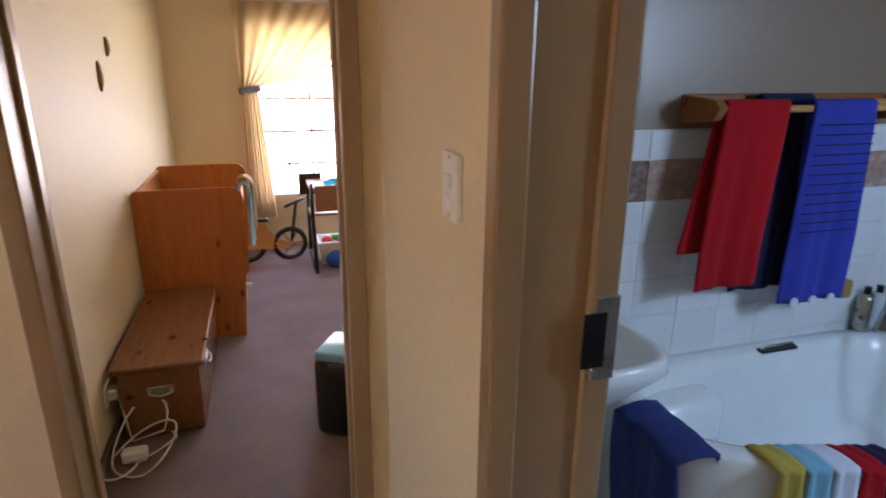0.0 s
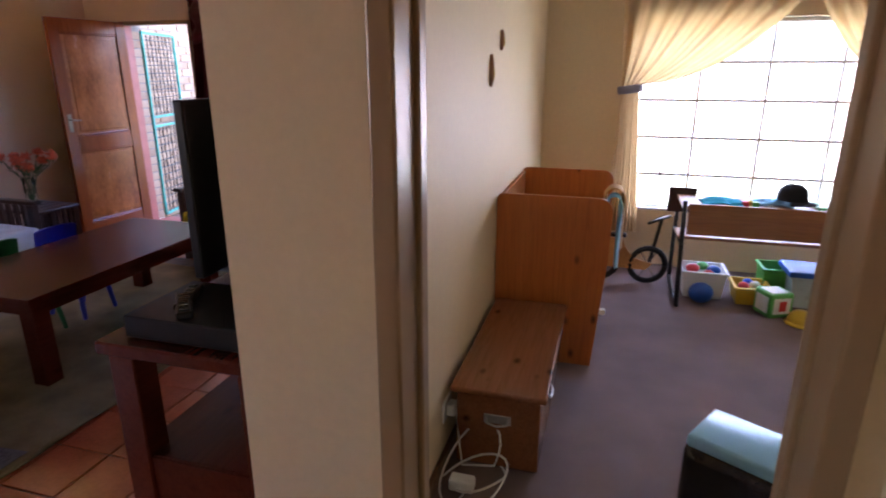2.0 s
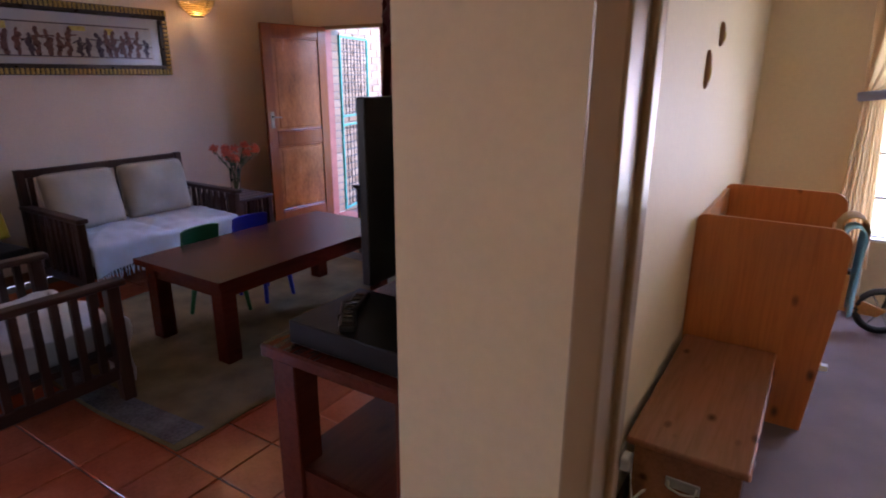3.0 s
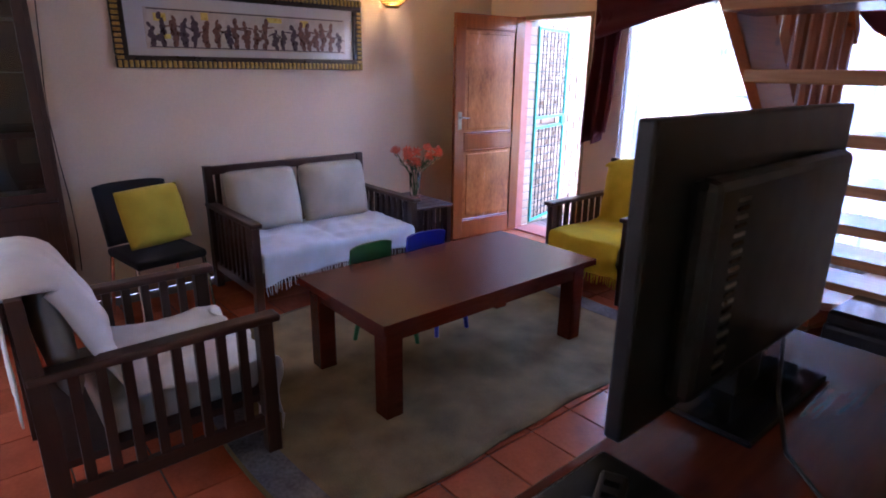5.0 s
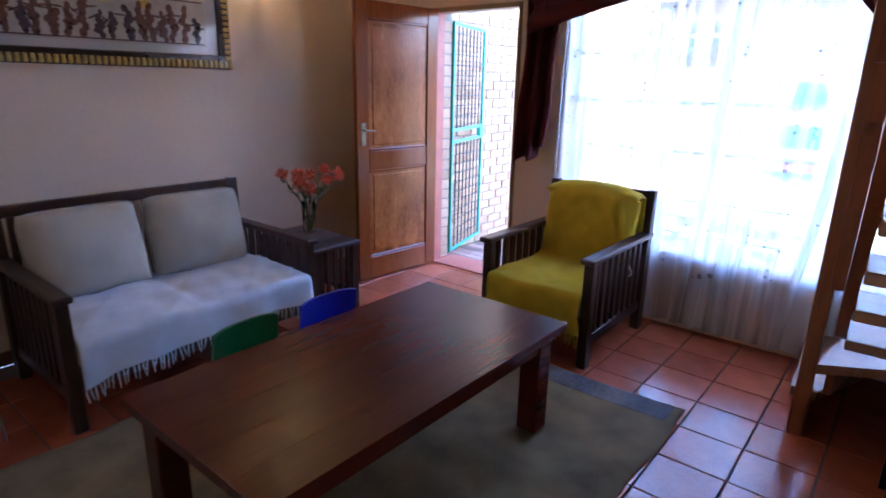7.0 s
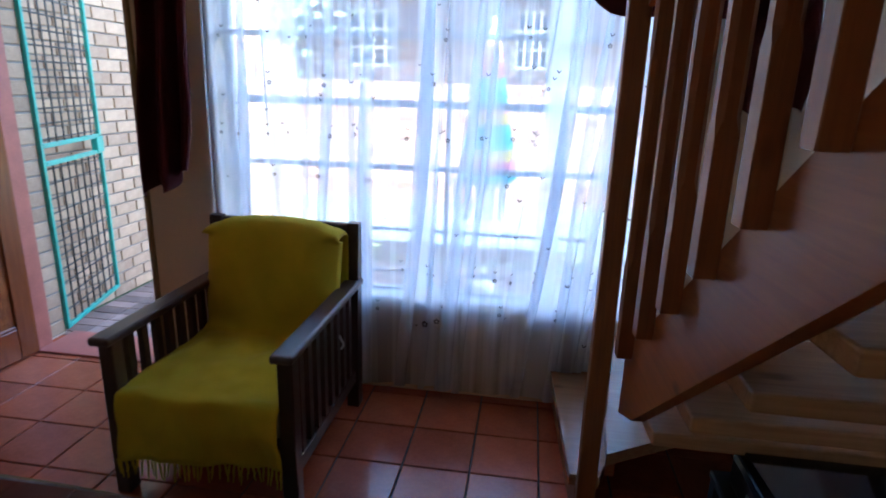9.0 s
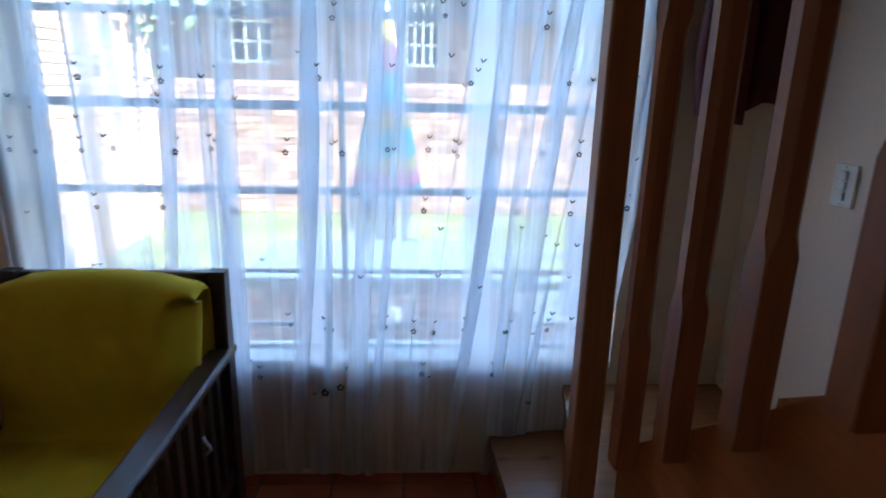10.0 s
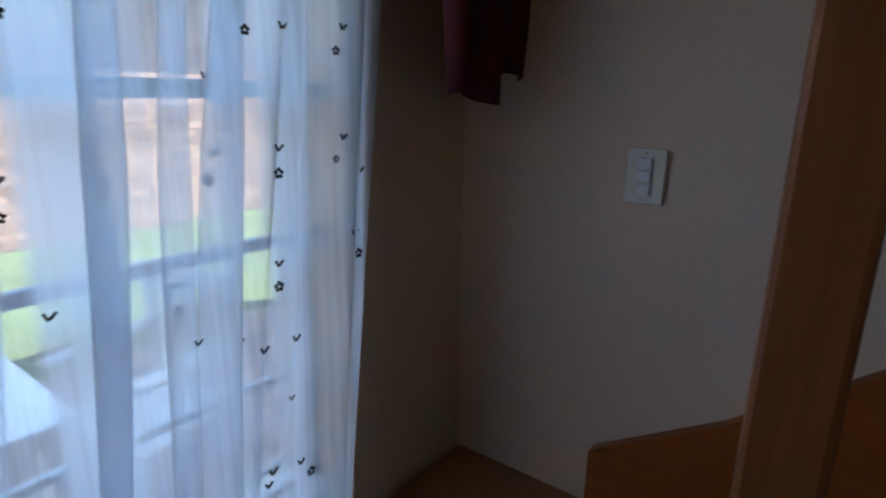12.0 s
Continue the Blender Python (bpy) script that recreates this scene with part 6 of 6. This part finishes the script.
for k in range(3):
    bm = bmesh.new()
    rod(bm, (2.905 + 0.09 * k, YB - 0.1795, 0.80), (2.905 + 0.09 * k, YB - 0.1740, 0.80), 0.018, n=10)
    part("embroidery", bm, M_THROW, bt, "pale embroidered motif")


def rim_towel(x0, x1, drop_out, drop_in, t=0.035):
    """Towel laid over the slanting front rim of the bath."""
    def f(u, v):
        x = x0 + (x1 - x0) * u
        yr = 0.845 - 0.295 * (x - 2.13)
        s = v * (drop_out + drop_in) - drop_out
        w = 0.008 * math.sin(u * 10 + v * 6)
        if s < -0.05:
            return (x, yr - t + w, 0.568 + s + 0.05)
        if s > 0.06:
            return (x, yr + 0.06 + t + w * 0.5 + (s - 0.06) * 0.35, 0.568 - (s - 0.06) * 0.9)
        return (x, yr - t + (s + 0.05) / 0.11 * (0.06 + 2 * t), 0.566 + 0.008 * math.sin((s + 0.05) / 0.11 * math.pi) + w * 0.4)
    return f


def end_towel(u, v):
    """Towel laid over the end rim of the bath, hanging on the outside."""
    y = 0.86 + 0.30 * u
    s = v * 0.60 - 0.42
    w = 0.010 * math.sin(u * 9 + v * 5) + 0.004 * math.sin(u * 23)
    if s < -0.04:
        return (2.10 + w - 0.05 * (0.5 + 0.5 * s), y + 0.03 * s, 0.568 + s + 0.04)
    if s > 0.06:
        return (2.235 + (s - 0.06) * 0.3 + w * 0.5, y, 0.568 - (s - 0.06) * 0.9)
    return (2.085 + (s + 0.04) / 0.10 * 0.15, y, 0.568 + 0.012 * math.sin((s + 0.04) / 0.10 * math.pi) + w * 0.3)


single("towel", draped(end_towel, 20, 40, 0.012), M_DEEPBLUE, "blue towel draped over the end of the bath", "towel", smooth=True)
pt2 = thing("towel", "colourful patterned towel draped over the bath rim", "towel")
for i, m in enumerate((M_CANYEL, M_SKYCLOTH, M_THROW, M_RED, M_NAVY, M_THROW, M_CANYEL)):
    x = 2.34 + i * 0.075
    part("printed_panel", draped(rim_towel(x, x + 0.0755, 0.34, 0.11), 6, 36, 0.008), m, pt2, smooth=True)

# ---- outside ----
G = -0.10
single("ground", boxed(-400, 400, Y_N + OUT + 0.001, 600, G - 0.5, G - 0.006), M_LAWN, "garden lawn reaching into the distance", "ground", kind="structure")
single("ground_behind", boxed(-400, 400, -400, Y_N + OUT, G - 0.5, G - 0.02), M_PAVING, "ground around and behind the house", "ground", kind="structure")
# out of view, height chosen so that its shadow covers the patio
bm = bmesh.new()
box(bm, X_W - OUT, 3.8, Y_S - OUT, Y_N + OUT, TOP + 2.1, TOP + 2.25)
box(bm, X_W - OUT, 3.8, Y_N, Y_N + OUT, TOP + 0.2, TOP + 2.1)
box(bm, X_W - OUT, 3.8, Y_S - OUT, Y_S, TOP + 0.2, TOP + 2.1)
box(bm, X_W - OUT, X_W, Y_S, Y_N, TOP + 0.2, TOP + 2.1)
box(bm, 3.56, 3.8, Y_S, Y_N, TOP + 0.2, TOP + 2.1)
setting("upper_storey", bm, M_WALL_LIVING, "plastered upper storey of the house", "wall")

# patio paving
PAVE = single("pavement", boxed(-4.2, 0.9, Y_N + OUT + 0.002, 7.75, G - 0.2, G - 0.004), M_MORTAR, "paved patio in front of the windows", "patio", kind="structure")
bm = bmesh.new()
nx, ny = 25, 20
for i in range(nx):
    for j in range(ny):
        x, y = -4.19 + i * 0.204, Y_N + OUT + 0.01 + j * 0.108
        box(bm, x, x + 0.196, y, y + 0.100, G - 0.004, G)
tagged(part("paver", bm, M_PAVING, PAVE), kind="stuff")

# garden furniture
gt = thing("garden_table", "white plastic garden table on the patio", "table")
bm = bmesh.new()
box(bm, -2.18, -0.95, 5.93, 6.62, 0.575, 0.605, bevel=0.012, seg=2)
part("top", bm, M_GARDEN, gt)
for x in (-2.08, -1.05):
    for y in (6.02, 6.53):
        bm = bmesh.new()
        rod(bm, (x, y, 0.575), (x * 1.0, y, G + 0.001), 0.035, 0.026, n=8)
        part("leg", bm, M_GARDEN, gt)
part("apron", boxed(-2.1, -1.03, 5.97, 5.99, 0.50, 0.575), M_GARDEN, gt)


def garden_chair(m):
    ob = thing("garden_chair", "white plastic garden chair on the patio", "chair", m, "garden chairs")
    part("seat", boxed(-0.22, 0.22, -0.22, 0.22, 0.40, 0.43, bevel=0.012, seg=2), M_GARDEN, ob)
    for i in range(5):
        x = -0.18 + i * 0.09
        part("back_slat", boxed(x - 0.03, x + 0.03, 0.20, 0.22, 0.43, 0.84), M_GARDEN, ob)
    part("back_top", boxed(-0.23, 0.23, 0.195, 0.225, 0.82, 0.88, bevel=0.01), M_GARDEN, ob)
    for x in (-0.2, 0.2):
        for y in (-0.2, 0.2):
            part("leg", boxed(x - 0.022, x + 0.022, y - 0.022, y + 0.022, 0, 0.40), M_GARDEN, ob)
        part("arm", boxed(x - 0.03, x + 0.03, -0.2, 0.21, 0.63, 0.655, bevel=0.008), M_GARDEN, ob)
    return ob


gc = garden_chair(pose(-0.62, 6.30, G, 0, 0, -75))
copy_thing(gc, pose(-1.60, 7.05, G, 0, 0, 5))

um = thing("garden_umbrella", "closed rainbow-striped umbrella behind the garden table", "umbrella")
UXC, UYC = -1.56, 7.20
bm = bmesh.new()
rod(bm, (UXC, UYC, G), (UXC, UYC, 1.98), 0.02)
part("pole", bm, M_WHITE, um)
bm = bmesh.new()
lathe(bm, [(0, 0), (0.11, 0), (0.10, 0.04), (0.03, 0.07), (0.02, 0.2), (0, 0.2)], (UXC, UYC, G), 20)
part("base", bm, M_GARDEN, um)
bands = [(0.80 + (a - 0.8) * 0.84, 0.80 + (b - 0.8) * 0.84, c) for a, b, c in [(2.10, 1.90, M_CANYEL), (1.90, 1.70, M_PINK), (1.70, 1.48, M_CYAN), (1.48, 1.40, M_PINK), (1.40, 1.30, M_CANYEL), (1.30, 1.08, M_CYAN), (1.08, 0.98, M_CANYEL), (0.98, 0.86, M_PINK), (0.86, 0.80, M_CYAN)]]


def canopy_r(z, a):
    k = (1.92 - z) / 1.12
    return (0.03 + 0.175 * k) * (1 + 0.16 * math.sin(a * 8))


for z1, z0, m in bands:
    bm = bmesh.new()
    sheet(bm, lambda u, v: (UXC + canopy_r(z0 + (z1 - z0) * v, 2 * math.pi * u) * math.cos(2 * math.pi * u), UYC + canopy_r(z0 + (z1 - z0) * v, 2 * math.pi * u) * math.sin(2 * math.pi * u), z0 + (z1 - z0) * v), 48, 4)
    part("canopy_band", bm, m, um, smooth=True)

# neighbouring house across the lawn
nh = thing("brick_house", "low brown brick house with white windows across the lawn", "house")
YH = 10.7
bm = bmesh.new()
wins = [(-6.9, -6.2), (-3.75, -3.1), (-1.5, -1.1), (0.50, 1.05), (3.2, 3.9)]
x = -12
for a, b in wins:
    box(bm, x, a, YH, YH + 0.22, G, 2.75)
    box(bm, a, b, YH, YH + 0.22, G, 1.72)
    box(bm, a, b, YH, YH + 0.22, 2.45, 2.75)
    x = b
box(bm, x, 9, YH, YH + 0.22, G, 2.75)
box(bm, -12, 9, YH + 4.8, YH + 5.0, G, 2.75)
hw = part("wall", bm, M_HOUSE_MORTAR, nh)
bm = bmesh.new()
for j in range(33):
    z = G + 0.004 + j * 0.086
    for i in range(60):
        xx = -5.2 + i * 0.235 + (0.117 if j % 2 else 0)
        if any(a - 0.24 < xx < b + 0.01 for a, b in wins) and 1.66 < z < 2.45:
            continue
        vs = [bm.verts.new(p) for p in ((xx, YH - 0.006, z), (xx + 0.222, YH - 0.006, z), (xx + 0.222, YH - 0.006, z + 0.074), (xx, YH - 0.006, z + 0.074))]
        ws = [bm.verts.new((v.co.x, YH, v.co.z)) for v in vs]
        bm.faces.new(vs)
        for k in range(4):
            bm.faces.new((vs[k], vs[(k + 1) % 4], ws[(k + 1) % 4], ws[k]))
tagged(part("brickwork", bm, M_HOUSE, nh), kind="stuff")
for a, b in wins:
    w = part("window", boxed(a, b, YH + 0.10, YH + 0.11, 1.72, 2.45), M_BLACK_GLOSS, nh, "dark pane with white glazing bars")
    n = 4
    for k in range(n + 1):
        xx = a + (b - a) * k / n
        part("glazing_bar", boxed(xx - 0.018, xx + 0.018, YH + 0.06, YH + 0.10, 1.72, 2.45), M_WHITE, w)
    for k in range(4):
        z = 1.74 + 0.23 * k
        part("glazing_bar", boxed(a, b, YH + 0.065, YH + 0.095, z - 0.015, z + 0.015), M_WHITE, w)
bm = bmesh.new()
prism(bm, [(YH - 0.5, 2.72), (YH + 2.5, 3.3), (YH + 5.5, 2.72), (YH + 5.5, 2.64), (YH + 2.5, 3.2), (YH - 0.5, 2.64)], "x", -12.3, 9.3)
part("roof", bm, M_ROOF, nh)
part("gutter", boxed(-12.3, 9.3, YH - 0.58, YH - 0.48, 2.62, 2.74), M_WHITE, nh)


def tree(x, y, h, spread, seed):
    """Tapered trunk, limbs and a crown of many small leaf clumps."""
    rr = random.Random(seed)
    ob = thing("tree", "leafy green garden tree beyond the patio", "tree", pose(x, y, G), "garden trees")
    bm = bmesh.new()
    tube(bm, [(0, 0, 0), (0.05, 0.02, h * 0.25), (0.0, 0.05, h * 0.5)], 0.12, n=8)
    limbs = []
    for k in range(7):
        a, e = rr.uniform(0, 6.28), rr.uniform(0.5, 1.2)
        p = Vector((0.02, 0.03, h * rr.uniform(0.3, 0.5)))
        q = p + Vector((math.cos(a) * math.cos(e), math.sin(a) * math.cos(e), math.sin(e))) * spread * rr.uniform(0.7, 1.1)
        rod(bm, p, q, 0.05, 0.015, n=6)
        limbs.append((p, q))
    part("trunk", bm, M_BARK, ob)
    bm = bmesh.new()
    for p, q in limbs:
        for k in range(260):
            c = p.lerp(q, rr.uniform(0.4, 1.1)) + Vector((rr.gauss(0, 1), rr.gauss(0, 1), rr.gauss(0, 0.8))) * spread * 0.24
            d = Vector((rr.gauss(0, 1), rr.gauss(0, 1), rr.gauss(0, 1))).normalized()
            o = d.orthogonal().normalized()
            s = rr.uniform(0.05, 0.11)
            bm.faces.new([bm.verts.new(c + v) for v in (-o * s, d * s * 0.5, o * s, -d * s * 0.5)])
    part("crown", bm, M_FOLIAGE, ob)
    return ob


tree(-4.9, 9.4, 4.2, 1.0, 1)

# brick wall beside the front door
BWX = -4.22
bw = setting("wall_brick", boxed(BWX - 0.2, BWX - 0.008, Y_N + OUT + 0.002, 10.0, G, 3.0), M_MORTAR, "pink face-brick garden wall beside the front door")
BR = boxed(-0.008, 0.006, 0.004, 0.222, 0.004, 0.078, bevel=0.003)
BRICK = mesh_of("brick", BR, M_BRICK)
rest = bmesh.new()
for j in range(36):
    z = G + j * 0.085
    for i in range(19):
        y = Y_N + OUT + 0.005 + i * 0.232 + (0.0 if j % 2 else -0.116)
        if y < Y_N + OUT:
            continue
        if i < 13 and 1 <= j <= 23:
            b = new("brick", BRICK)
            b.parent = bw
            b.matrix_basis = pose(BWX, y, z)
        else:
            box(rest, BWX - 0.008, BWX + 0.006, y + 0.004, y + 0.222, z + 0.004, z + 0.078)
tagged(part("brickwork", rest, M_BRICK, bw), kind="stuff")

# ---- wall tiles of the bathroom ----
tb = setting("tiling", boxed(1.505, 3.64, YB - 0.006, YB - 0.0005, 0.0, 1.44), M_GROUTW, "white wall tiles with a brown border above the bath", "tiles")
TWM = mesh_of("tile", boxed(0.001, 0.199, -0.005, 0.001, 0.001, 0.149, bevel=0.0008), M_WTILE)
TBM = mesh_of("border_tile", boxed(0.002, 0.198, -0.006, 0.001, 0.002, 0.148, bevel=0.0015), M_BTILE)
TCM = mesh_of("cap_tile", boxed(0.002, 0.198, -0.006, 0.001, 0.002, 0.098, bevel=0.0015), M_WTILE)
for i in range(10):
    x = 1.51 + i * 0.2
    for j in range(8):
        o = new("wall_tile", TWM)
        o.parent = tb
        o.matrix_basis = pose(x, YB - 0.006, j * 0.15 - 0.013)
    o = new("border_tile", TBM)
    o.parent = tb
    o.matrix_basis = pose(x, YB - 0.006, 1.187)
    o = new("cap_tile", TCM)
    o.parent = tb
    o.matrix_basis = pose(x, YB - 0.006, 1.339)

# ---- floor tiles ----
P = 0.275
TM = mesh_of("floor_tile", boxed(0.0035, P - 0.0035, 0.0035, P - 0.0035, -0.010, 0.0, bevel=0.0025), M_TILE)
rest = bmesh.new()
NORTH = bpy.data.objects["floor_living_north"]
for i in range(-11, 6):
    for j in range(-20, 8):
        x, y = -1.40 + i * P, 3.59 + j * P
        if x < X_W or y < Y_S or x + P > 1.33 + 0.05:
            continue
        inside = x + P < X_P + 0.04 or y + P < 1.30
        if not inside or y + P > Y_N + 0.25:
            continue
        if y > 1.05 and x + P < X_P + 0.05 and not (-3.1 < x < -1.75 and 1.9 < y < 3.9):
            o = new("floor_tile", TM)
            o.parent = NORTH
            o.matrix_basis = pose(x, y, 0, 0, 0, 0)
        else:
            box(rest, x + 0.0035, x + P - 0.0035, y + 0.0035, y + P - 0.0035, -0.010, 0.0)
tagged(part("floor_tile_rest", rest, M_TILE, FLOOR), kind="stuff")
